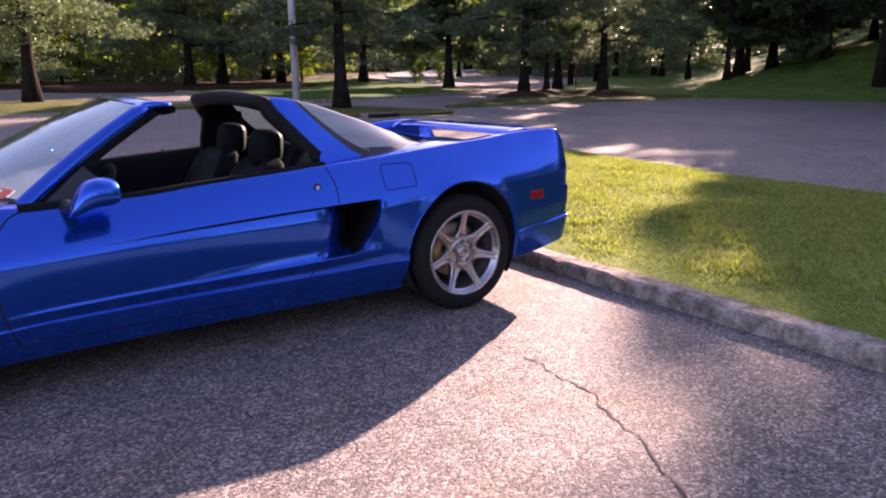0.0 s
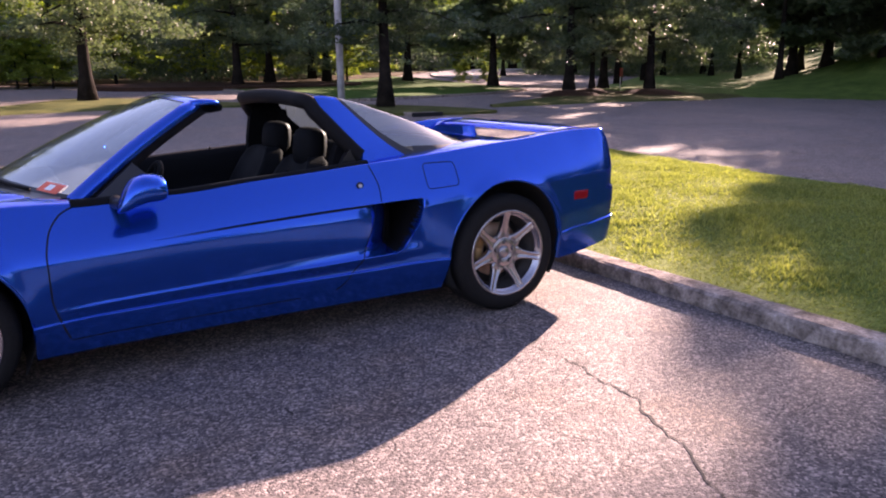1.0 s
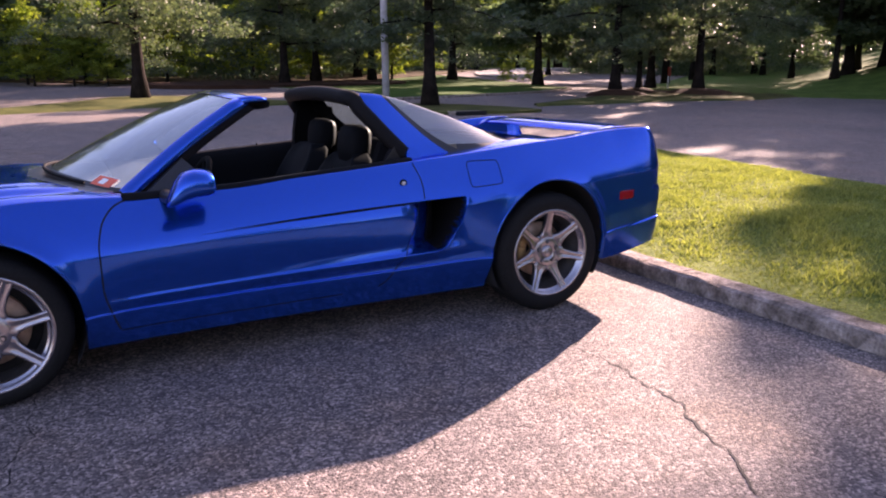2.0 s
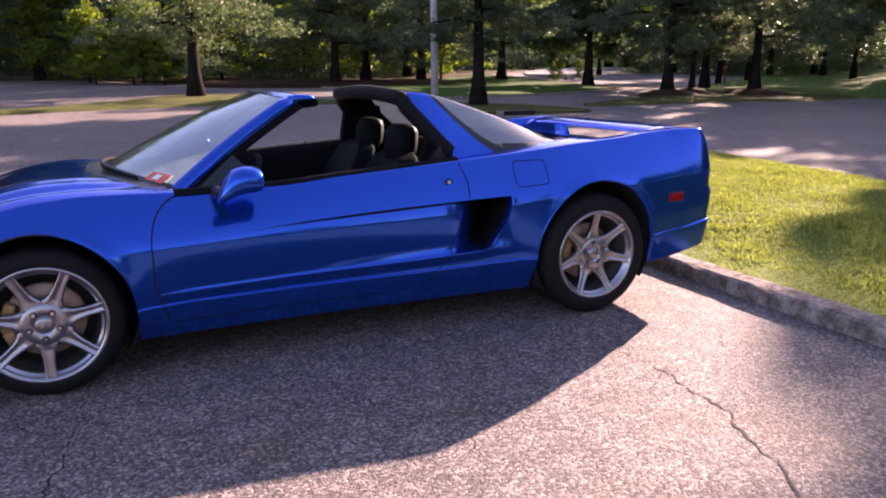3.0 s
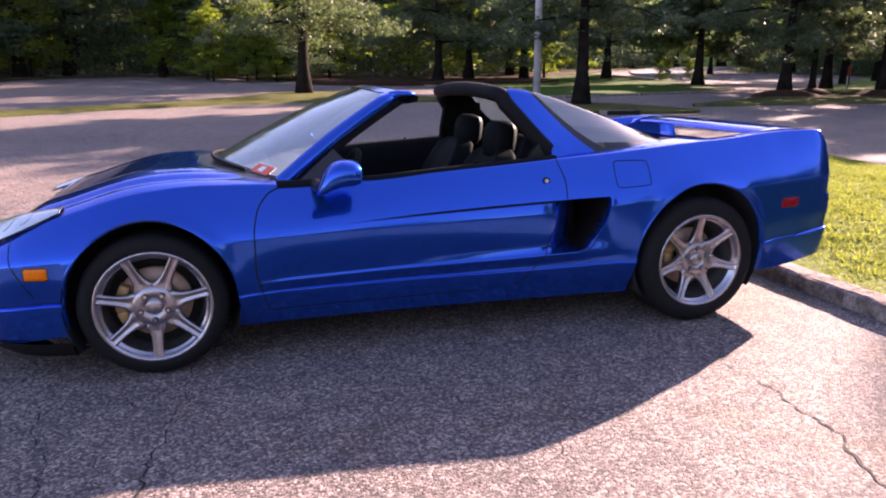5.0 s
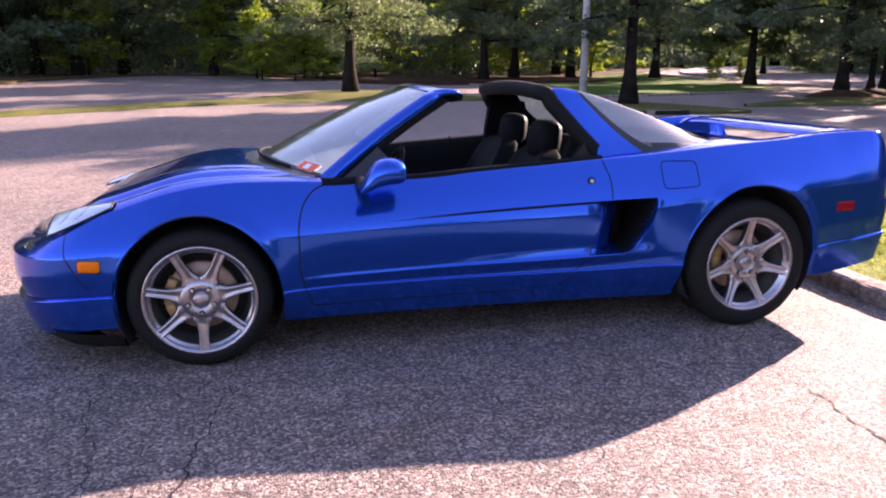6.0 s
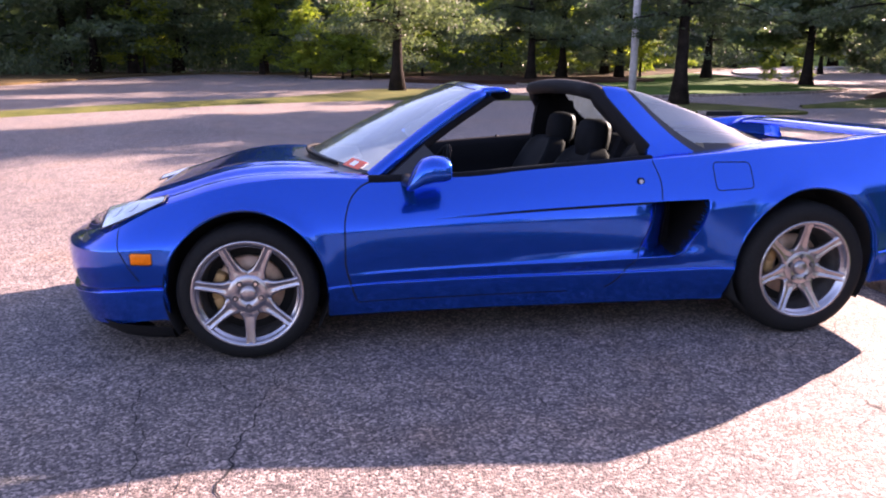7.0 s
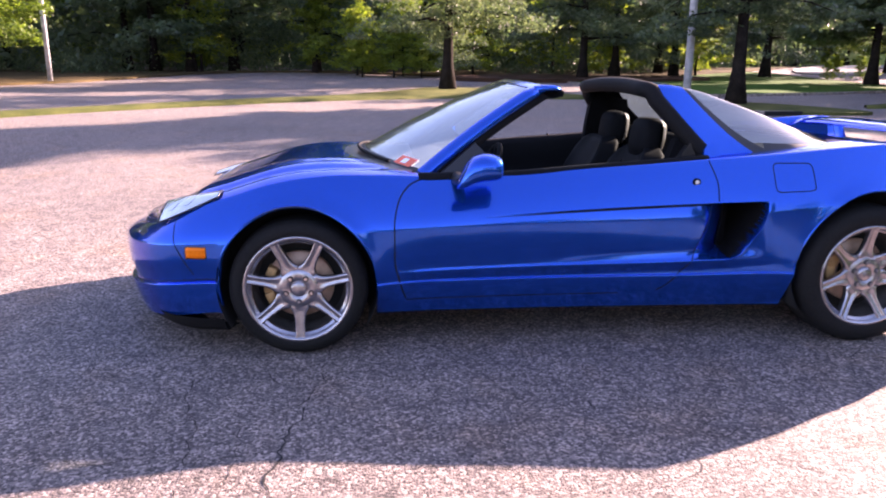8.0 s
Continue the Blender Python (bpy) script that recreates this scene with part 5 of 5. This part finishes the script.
def on_glass(u, v, lift=0.004):
    p = screen_point(u, v)
    a = screen_point(u + 0.01, v) - p
    b = screen_point(u, v + 0.01) - p
    nn = a.cross(b).normalized()
    return p + nn * (lift if nn.z > 0 else -lift)
rows = [[on_glass(-0.87 + 0.15 * a, -0.02 + 0.135 * b, 0.003) for a in np.linspace(0, 1, 5)] for b in np.linspace(0, 1, 5)]
sticker = part("inspection_sticker", data("inspection_sticker", *loft(rows), WHITEP, True), screen, "white and orange-red sticker inside the windscreen")
rows = [[on_glass(-0.866 + 0.142 * a, 0.035 + 0.075 * b, 0.0045) for a in np.linspace(0, 1, 5)] for b in np.linspace(0, 1, 5)]
part("sticker_band", data("sticker_band", *loft(rows), ORANGEP, True), sticker, "orange-red band")
rows = [[on_glass(-0.815 + 0.045 * a, 0.050 + 0.045 * b, 0.006) for a in np.linspace(0, 1, 3)] for b in np.linspace(0, 1, 3)]
part("sticker_mark", data("sticker_mark", *loft(rows), WHITEP, True), sticker, "pale mark on the sticker")


# ---- trees, lamps ----
def tree_meshes(seed, height, base, spread, trunk_r, leaf, count, material, trunk_h=None, corners=4, domed=False, tufts=3):
    """Trunk and limbs, and a crown of single leaves in uneven clumps."""
    r = np.random.default_rng(seed)
    th = trunk_h or height * 0.8
    pts, rad = [], []
    for k in range(9):
        a = k / 8
        pts.append((0.12 * math.sin(a * 3 + seed) * a * trunk_r * 4, 0.10 * math.cos(a * 2.3 + seed) * a * trunk_r * 4, th * a - 0.15))
        rad.append(trunk_r * (1 - 0.75 * a) * (1.0 + 0.8 * math.exp(-a * th * 2.2)))
    pieces = [tube(pts, rad, 10)]
    tips = []
    limbs = 19
    for k in range(limbs):
        a = k / limbs
        z = base * 0.92 + (th - base * 0.92) * a**0.9
        w = 2.4 * k + r.uniform(-0.3, 0.3) + seed
        reach = spread * (math.sqrt(1 - (1.7 * a - 0.75) ** 2) if domed else 1 - 0.62 * a) * r.uniform(0.75, 1.08)
        d = np.array([math.cos(w), math.sin(w), 0])
        droop = -0.16 if a < 0.35 else 0.30
        p0 = np.array(pts[min(8, int(z / th * 8))]) * np.array([1, 1, 0]) + np.array([0, 0, z])
        seg = [tuple(p0 + d * reach * q + np.array([0, 0, (droop * q + 0.10 * math.sin(q * 3)) * reach])) for q in (0, 0.35, 0.7, 1.0)]
        lr = trunk_r * 0.34 * (1 - 0.6 * a)
        pieces.append(tube(seg, [lr, lr * 0.7, lr * 0.4, lr * 0.12], 6))
        for q in (0.14, 0.30, 0.45, 0.6, 0.75, 0.9, 1.0):
            c = p0 + d * reach * q + np.array([0, 0, (droop * q + 0.10 * math.sin(q * 3)) * reach])
            for _ in range(tufts):
                tips.append((c + r.normal(0, 0.13 * spread, 3) * np.array([1, 1, 0.5]), (0.085 + 0.085 * r.random()) * spread))
    for k in range(9):
        tips.append((np.array([r.normal(0, 0.15 * spread), r.normal(0, 0.15 * spread), height - r.random() * height * 0.18]), 0.16 * spread))
    which = r.integers(0, len(tips), count)
    cen = np.array([t[0] for t in tips])[which]
    size = np.array([t[1] for t in tips])[which][:, None]
    v = r.normal(0, 1, (count, 3))
    v /= np.linalg.norm(v, axis=1, keepdims=True)
    pos = cen + v * size * (0.35 + 0.65 * r.random((count, 1)) ** 0.6) * np.array([1.2, 1.2, 0.42])
    pos[:, 2] -= 0.25 * (np.hypot(*(pos - cen)[:, :2].T) / size[:, 0]) ** 2 * size[:, 0]
    a = r.normal(0, 1, (count, 3)) * np.array([1, 1, 0.45])
    a /= np.linalg.norm(a, axis=1, keepdims=True)
    b = np.cross(a, r.normal(0, 0.55, (count, 3)) + np.array([0, 0, 1.0]))
    b /= np.linalg.norm(b, axis=1, keepdims=True)
    s = leaf * (0.6 + 0.8 * r.random((count, 1)))
    if corners == 4:
        leafs = np.stack([pos - a * s, pos - a * s * 0.1 + b * s * 0.55, pos + a * s, pos - a * s * 0.1 - b * s * 0.55], 1)
    else:
        leafs = np.stack([pos - a * s * 1.2, pos + a * s * 0.8 + b * s * 0.62, pos + a * s * 0.6 - b * s * 0.62], 1)
    quad = leafs.reshape(-1, 3)
    fs = np.arange(count * corners).reshape(-1, corners)
    return data("trunk", *joined(pieces), BARK, True), data("crown", quad, fs, material)


def tree(meshes, x, y, z, turn, scale, label, group="", lean=0.0):
    t = empty("tree", pose(x, y, z, lean, 0, turn) @ Matrix.Scale(scale, 4), label, "tree", group)
    part("trunk", meshes[0], t)
    part("crown", meshes[1], t)
    return t


OAK_A = tree_meshes(1, 8.2, 1.75, 3.3, 0.175, 0.046, 54000, LEAF, corners=3, tufts=2)
OAK_B = tree_meshes(2, 8.6, 1.9, 3.3, 0.17, 0.046, 46000, LEAF, corners=3, tufts=2)
OAK_D = tree_meshes(5, 8.6, 1.75, 2.4, 0.155, 0.046, 40000, LEAF, corners=3, tufts=2)
OAK_C = tree_meshes(3, 8.6, 2.0, 3.2, 0.16, 0.050, 44000, LEAF, corners=3, tufts=2)
WOOD_A = tree_meshes(11, 15, 2.4, 4.4, 0.20, 0.125, 14000, LEAF_FAR, corners=3)
WOOD_B = tree_meshes(12, 17, 2.6, 4.8, 0.24, 0.125, 14000, LEAF_FAR, corners=3)
WOOD_C = tree_meshes(13, 13, 1.9, 4.0, 0.17, 0.125, 14000, LEAF_FAR, corners=3)
DEEP_A = tree_meshes(15, 15, 2.0, 4.6, 0.20, 0.27, 2800, LEAF_FAR, corners=3)
DEEP_B = tree_meshes(16, 17, 1.6, 5.0, 0.24, 0.28, 2800, LEAF_FAR, corners=3)
SUNNY = tree_meshes(4, 7.0, 1.75, 3.0, 0.15, 0.060, 36000, LEAF_SUNLIT, corners=3)
SLIM = tree_meshes(18, 18, 8.5, 3.0, 0.15, 0.14, 34000, LEAF_FAR, corners=3)
HIGH = tree_meshes(17, 14.5, 6.5, 4.2, 0.24, 0.15, 34000, LEAF_FAR, corners=3)
ROUND = tree_meshes(20, 12.6, 7.0, 4.2, 0.26, 0.15, 36000, LEAF_FAR, corners=3, domed=True)
TALL = tree_meshes(22, 21.4, 16.4, 4.6, 0.30, 0.17, 36000, LEAF_FAR, trunk_h=20.0, corners=3, domed=True)
BUSHY = tree_meshes(19, 9.0, 2.0, 3.4, 0.2, 0.14, 34000, LEAF_FAR, corners=3)
LIGHT = tree_meshes(14, 5.5, 0.8, 2.0, 0.06, 0.085, 8000, LEAF_SAPLING_SUNLIT)


def on_land(y, h=0.0):
    return float(land(y)) + h


tree(OAK_A, 2.5, 19.6, on_land(19.6, 0.1), 20, 1.0, "young shade tree with drooping sunlit leaves on the verge", "verge trees")
tree(OAK_D, 8.87, 13.11, on_land(13.11, 0.1), 130, 1.0, "young shade tree with a straight dark trunk on the island", "verge trees")
tree(OAK_C, 17.2, 15.6, on_land(15.6, 0.1), 75, 1.0, "shade tree with a mulch ring on the island", "verge trees")
tree(OAK_C, 20.6, 15.1, on_land(15.1, 0.1), 200, 1.0, "shade tree with a mulch ring on the island", "verge trees")
tree(OAK_B, 22.5, 19.5, on_land(19.5, 0.0), 250, 1.0, "shade tree beyond the second road", "verge trees")

tree(SUNNY, -12.7, 21.4, on_land(21.4, 0.0), 300, 1.0, "young shade tree with bright leaves on the verge", "verge trees")
for x, y, k, turn in ((32.6, 40.8, 0.95, 40), (46.5, 66.0, 1.3, 100), (40.0, 65.0, 1.2, 200)):
    tree(SUNNY, x, y, on_land(y, 0.05), turn, k, "young tree with bright sunlit leaves beside the far drive", "verge trees")
tree(OAK_C, 19.0, 16.4, on_land(16.4, 0.1), 20, 0.65, "slim shade tree with a mulch ring on the island", "verge trees")

for x, y, k in ((20.3, 33.0, 1.2), (9.5, 29.0, 1.1)):
    tree(OAK_A, x, y, on_land(y, 0.05), 70 * x, k, "shade tree standing on the far lawn", "verge trees")

rw = np.random.default_rng(21)
kinds = ((WOOD_A, 15.0), (WOOD_B, 17.0), (WOOD_C, 13.0))
SA = Vector((2.2, 1.172)).normalized()


def low_enough(x, y, z, tall, scale):
    """Trees in the line of the low sun are small enough to leave the parking space sunlit."""
    along, across = x * SA.x + y * SA.y, -x * SA.y + y * SA.x
    if -7.0 < across < 9.0:
        scale = min(scale, (0.404 * (along - 4.5) - z) / tall)
    if -2.5 < across < 5.3:
        scale = min(scale, (0.404 * (along - (8.5 if across > 1 else 7.5)) - z) / tall)
    if -4.0 < across < 2.0 and along > 38:
        scale = min(scale, (0.404 * (along - 9.5) - z) / tall)
    if 0.5 < across < 6.5 and along > 26:
        scale = min(scale, (0.404 * (along - 18.5) - z) / tall)
    if 25.5 < across < 31.5 and along > 18:
        scale = min(scale, (2.0 + 0.404 * (along - 16.5) - z) / tall)
    if 13.5 < across < 18.0 or 22.0 < across < 28.5:
        scale = min(scale, (2.6 + 0.404 * (along + 1.0) - z) / tall)
    if 22.3 < across < 24.8 and along > 27.5:
        scale = min(scale, (1.8 + 0.404 * (along - 27.0) - z) / tall)
    if 21.0 < across < 31.5 and along > 44:
        scale = min(scale, (1.2 + 0.404 * (along - 56.0) - z) / tall)
    if 15.2 < across < 17.3 and along > 40:
        scale = min(scale, (1.2 + 0.404 * (along - 35.0) - z) / tall)
    return scale


def in_gap(x, y):
    """The opening in the woods through which the far drive runs."""
    return y < 66 and 25.0 + 0.60 * (y - 38) < x < 33.0 + 0.76 * (y - 38)


def wood_tree(x, y, scale, label, deep=False):
    mesh, tall = ((DEEP_A, 15.0), (DEEP_B, 17.0))[int(rw.integers(0, 2))] if deep else kinds[int(rw.integers(0, 3))]
    z = on_land(y) + (float(bank(x, y)) - 0.15 if x > 24 and bank(x, y) > 0.12 else 0.05)
    scale = low_enough(x, y, z, tall, scale)
    turn = float(rw.uniform(0, 360))
    if scale > 0.42:
        tree(mesh, x, y, z, turn, scale, label, "woodland trees")


def wood_edge(x):
    return np.interp(x, [-60, -14, -10.5, -4.8, 0.7, 5, 14, 24, 32, 40, 75], [24, 26.5, 31, 34.5, 33, 29, 30, 42, 46, 32, 24])


spots = []
for _ in range(6000):
    x, y = rw.uniform(-60, 75), rw.uniform(22, 80)
    edge = wood_edge(x)
    if y < edge or in_gap(x, y):
        continue
    if all((x - a) ** 2 + (y - b) ** 2 > (7 if y - edge < 8 else 16) for a, b in spots):
        spots.append((x, y))
    if len(spots) > 135:
        break
for x, y in spots:
    y += 5.0 if -13 < x < -9.5 and y < 33.5 else 0.0
    wood_tree(x, y, float(rw.uniform(0.8, 1.15)), "tall dark woodland tree at the edge of the lot", y - wood_edge(x) > 9)
# crowns kept above the view, added for the shade they cast on the lawn
tree(ROUND, 28.33, 6.16, on_land(6.16) + max(0.0, float(bank(28.33, 6.16)) - 0.15), 35, 1.0, "tall round-crowned tree on the bank, added to shade the lawn", "woodland trees")
for x, y, k in ((29.86, 9.15, 1.0), (25.57, 4.82, 0.95), (33.22, 9.68, 1.1), (29.6, 4.0, 1.05), (27.0, 1.8, 1.0), (32.5, 3.0, 1.1)):
    z = on_land(y) + max(0.0, float(bank(x, y)) - 0.15)
    tree(HIGH, x, y, z, 50 * x, k, "tall high-crowned tree on the bank, added to shade the lawn", "woodland trees")
for along, across in ((36, 8.2), (43, 8.8)):
    x, y = SA.x * along - SA.y * across, SA.y * along + SA.x * across
    tree(SLIM, x, y, on_land(y), 31 * along, 0.98, "tall slim tree beyond the second road", "woodland trees")
# unseen trees added right of the view to deepen the shade
for k in range(7):
    along, across = 24.0 + 3.0 * (k % 2), -12.0 - 3.6 * k
    x, y = SA.x * along - SA.y * across, SA.y * along + SA.x * across
    tree(kinds[k % 3][0], x, y, on_land(y) + float(bank(x, y)) - 0.15, 77 * k, 1.15, "tall tree standing on the grass bank", "woodland trees")
# slim trees with high crowns, added to shade the lawn
for along, across in ((29.5, -5.4), (33.0, -6.4)):
    x, y = SA.x * along - SA.y * across, SA.y * along + SA.x * across
    tree(SLIM, x, y, on_land(y) + float(bank(x, y)) - 0.15, 47 * along, 0.98, "tall slim tree on the bank, added to shade the lawn", "woodland trees")
for along, across in ((33.0, -3.6), (34.5, -0.1), (36.0, -1.4)):
    x, y = SA.x * along - SA.y * across, SA.y * along + SA.x * across
    z = on_land(y) + max(0.0, float(bank(x, y)) - 0.15)
    tree(BUSHY, x, y, z, 80 * along, (0.404 * (along - 8.9) - z) / 9.0, "dense dark tree at the end of the grass bank", "woodland trees")
# unseen tall crowns, added to shade the asphalt that the door reflects
for along, across in ((38.0, -7.4), (39.0, -11.5)):
    x, y = SA.x * along - SA.y * across, SA.y * along + SA.x * across
    tree(TALL, x, y, on_land(y) + max(0.0, float(bank(x, y)) - 0.15) - 0.9, 60 * along, 1.0, "unseen very tall tree added to shade the asphalt beside the car", "woodland trees")
tree(BUSHY, 20.6, 25.0, on_land(25.0), 10, 1.0, "dense shade tree at the edge of the far lawn", "verge trees")
tree(HIGH, 28.6, 15.4, on_land(15.4) + float(bank(28.6, 15.4)) - 0.1, 15, 0.56, "tree with a stout dark trunk beside the bank", "woodland trees")
for x, y in ((36, 17), (38.5, 18.4), (34, 18), (37, 5.5), (35, 12), (37, 13.5), (41, 11), (46, 9), (51, 11), (39, 17), (45, 16), (36, 23), (34, -3), (38, 2), (43, 4), (49, 2), (36, -9), (42, -6), (40, 26), (50, 19)):
    wood_tree(x, y, float(rw.uniform(0.75, 1.0)), "tall tree standing on the grass bank")

# undergrowth that closes the woods
ru = np.random.default_rng(33)
cl = []
for _ in range(1500):
    x = ru.uniform(-60, 75)
    y = wood_edge(x) + 5.0 + 16 * ru.random()
    if in_gap(x, y):
        continue
    cl.append((x, y, on_land(y) + (max(0.0, float(bank(x, y))) if x > 24 else 0) + 2.6 * ru.random() ** 1.5, 0.5 + 0.8 * ru.random()))
cl = np.array(cl)
count = 130000
w = ru.integers(0, len(cl), count)
v = ru.normal(0, 0.5, (count, 3)) * cl[w, 3:4] * np.array([1.3, 1.3, 0.9])
pos = cl[w, :3] + v
pos[:, 2] = np.maximum(pos[:, 2], land(pos[:, 1]) + 0.05)
a = ru.normal(0, 1, (count, 3))
a /= np.linalg.norm(a, axis=1, keepdims=True)
b = np.cross(a, ru.normal(0, 1, (count, 3)))
b /= np.linalg.norm(b, axis=1, keepdims=True)
s = 0.095 * (0.6 + 0.8 * ru.random((count, 1)))
quad = np.stack([pos - a * s, pos + b * s * 0.55, pos + a * s, pos - b * s * 0.55], 1).reshape(-1, 3)
tagged(new("undergrowth", data("undergrowth", quad, np.arange(count * 4).reshape(-1, 4), LEAF_FAR)), "dense dark shrubs under the woodland edge", "undergrowth", kind="stuff")

count = 70000
x = ru.uniform(-70, 85, count)
y = np.array([wood_edge(v) for v in x]) + 24 + 10 * ru.random(count)
gap = np.array([in_gap(a, b) for a, b in zip(x, y)])
y = np.where(gap, 67 + 6 * ru.random(count), y)
z = land(y) + 0.2 + 9.0 * ru.random(count) ** 1.4
pos = np.stack([x, y, z], 1)
a = ru.normal(0, 1, (count, 3))
a /= np.linalg.norm(a, axis=1, keepdims=True)
b = np.cross(a, ru.normal(0, 1, (count, 3)))
b /= np.linalg.norm(b, axis=1, keepdims=True)
s = 0.24 * (0.6 + 0.8 * ru.random((count, 1)))
quad = np.stack([pos - a * s, pos + b * s * 0.6, pos + a * s, pos - b * s * 0.6], 1).reshape(-1, 3)
tagged(new("far_thicket", data("far_thicket", quad, np.arange(count * 4).reshape(-1, 4), LEAF_SUNLIT)), "thick green foliage deep in the woods", "undergrowth", kind="stuff")

# low shrubs on a far island, and a small red sign
for x, y, k in ((23.5, 32.0, 0.26), (24.6, 31.6, 0.22), (25.6, 32.2, 0.24), (22.6, 31.2, 0.2)):
    t = empty("shrub", pose(x, y, on_land(y, -0.05), 0, 0, 70 * x) @ Matrix.Scale(k, 4), "rounded sunlit shrub on a far bed", "shrub", "far shrubs")
    part("branches", LIGHT[0], t)
    part("leaves", LIGHT[1], t)
sign = empty("road_sign", pose(22.6, 18.6, on_land(18.6), 0, 0, 25), "small red road sign on a thin post", "sign")
part("post", data("post", *tube([(0, 0, -0.1), (0, 0, 0.9)], 0.025, 8), GALV, True), sign)
bm = bmesh.new()
box_bm(bm, (0.36, 0.02, 0.36), pose(0, -0.04, 0.75), 0.01)
part("plate", bm_data("plate", bm, REDLENS), sign, "plain red plate")

# woods behind the one who films
for k in range(30):
    x = -48 + 3.6 * k + float(rw.uniform(-1, 1))
    y = -27 - float(rw.uniform(0, 7)) + 8 * float(step(4, 14, x))
    tree((DEEP_A, DEEP_B)[int(rw.integers(0, 2))], x, y, 0.0, float(rw.uniform(0, 360)), float(rw.uniform(0.5, 0.72)) + 0.3 * float(step(4, 14, x)), "tall woodland tree across the lot", "woodland trees")

# saplings and undergrowth in the gaps, sunlight put into their leaf colour
for x, y, s in ((1.0, 31.3, 0.6), (2.3, 31.0, 0.45), (-0.5, 31.9, 0.5), (-3, 36, 0.9), (1.5, 33.2, 0.8), (-0.8, 33.6, 0.7), (3.4, 32.6, 0.75), (5, 33, 0.9), (12, 33, 0.8), (17, 34, 0.9), (21, 44, 1.0), (10, 37, 1.1), (-9, 36, 1.0), (25, 46, 0.9)):
    tree(LIGHT, x, y, on_land(y, 0.05), 40 * x, s, "young tree with sunlit leaf colour in the undergrowth", "saplings")


def lamp_post(x, y, z, height, r, lean):
    t = empty("lamp_post", pose(x, y, z, 0, lean, 0), "grey painted steel lamp post in the grass", "lamp post", "lamp posts")
    part("pole", data("pole", *tube([(0, 0, -0.1), (0, 0, height)], [r, r * 0.75], 20), GALV, True), t)
    bm = bmesh.new()
    box_bm(bm, (0.34, 0.34, 0.03), pose(0, 0, 0.02), 0.006)
    part("base_plate", bm_data("base_plate", bm, GALV), t)
    bm = bmesh.new()
    box_bm(bm, (0.7, 0.3, 0.12), pose(0.3, 0, height), 0.03)
    part("lamp_head", bm_data("lamp_head", bm, TRIM), t, "dark lamp head")


lamp_post(7.58, 12.97, on_land(12.97, 0.1), 8.0, 0.092, 0)
lamp_post(-11.75, 24.4, on_land(24.4, 0.0), 8.0, 0.09, 0)

# ---- cracks in the asphalt ----
def crack(line, width, seed):
    r = random.Random(seed)
    pts = []
    for a, b in zip(line, line[1:]):
        n = max(2, int(math.dist(a, b) / 0.028))
        pts += [(a[0] + (b[0] - a[0]) * k / n, a[1] + (b[1] - a[1]) * k / n) for k in range(n)]
    pts.append(line[-1])
    vs, jx, jy = [], 0.0, 0.0
    for i, (x, y) in enumerate(pts):
        jx, jy = 0.75 * jx + r.gauss(0, 0.009), 0.75 * jy + r.gauss(0, 0.009)
        w = width * r.choice((0.35, 0.6, 0.9, 1.3)) * (0.35 + 0.65 * math.sin(math.pi * (i + 0.5) / len(pts)))
        d = Vector((pts[min(i + 1, len(pts) - 1)][0] - pts[max(0, i - 1)][0], pts[min(i + 1, len(pts) - 1)][1] - pts[max(0, i - 1)][1])).normalized()
        vs += [(x + jx - d.y * w / 2, y + jy + d.x * w / 2, 0.003), (x + jx + d.y * w / 2, y + jy - d.x * w / 2, 0.003)]
    fs = [(2 * i, 2 * i + 1, 2 * i + 3, 2 * i + 2) for i in range(len(pts) - 1)]
    tagged(new("crack", data("crack", vs, fs, GAP)), "thin dark crack in the asphalt", "crack", kind="structure")


crack([(2.25, -1.32), (2.34, -1.43), (2.33, -1.62), (2.32, -1.95), (2.30, -2.09), (2.16, -2.40), (2.0, -2.75), (1.85, -3.2)], 0.011, 1)
crack([(2.25, -1.32), (2.05, -1.25), (1.9, -1.3), (1.86, -1.12)], 0.005, 2)
crack([(3.3, -0.42), (3.05, -0.5), (2.85, -0.72), (2.66, -0.98), (2.45, -1.2), (2.33, -1.40)], 0.005, 3)
crack([(3.0, -1.35), (2.82, -1.52), (2.75, -1.7)], 0.004, 4)
crack([(1.75, -2.0), (1.68, -1.86), (1.55, -1.8)], 0.004, 5)
crack([(0.13, -0.72), (0.11, -0.95), (0.10, -1.15), (0.05, -1.40), (0.03, -1.64), (0.01, -1.84), (0.02, -2.2), (-0.05, -2.6)], 0.0065, 6)
crack([(-0.38, -0.72), (-0.39, -1.08), (-0.36, -1.32), (-0.29, -1.55), (-0.28, -1.72), (-0.22, -1.95)], 0.005, 7)
crack([(-0.20, -0.80), (-0.05, -1.20), (0.05, -1.40)], 0.004, 9)
crack([(-0.14, -1.50), (-0.12, -1.69), (-0.13, -1.84), (-0.22, -2.0)], 0.004, 10)
crack([(1.17, -1.28), (1.14, -1.39), (1.16, -1.48)], 0.004, 11)
crack([(2.58, -0.90), (2.45, -1.02), (2.31, -1.16), (2.27, -1.30)], 0.004, 12)
rc = random.Random(8)
for k in range(26):
    x, y, w = rc.uniform(-1.8, 2.6), rc.uniform(-2.9, -1.05), rc.uniform(0, 6.28)
    line = [(x, y)]
    for _ in range(rc.randint(2, 4)):
        w += rc.gauss(0, 0.6)
        line.append((line[-1][0] + 0.11 * math.cos(w), line[-1][1] + 0.11 * math.sin(w)))
    crack(line, 0.0035, 20 + k)
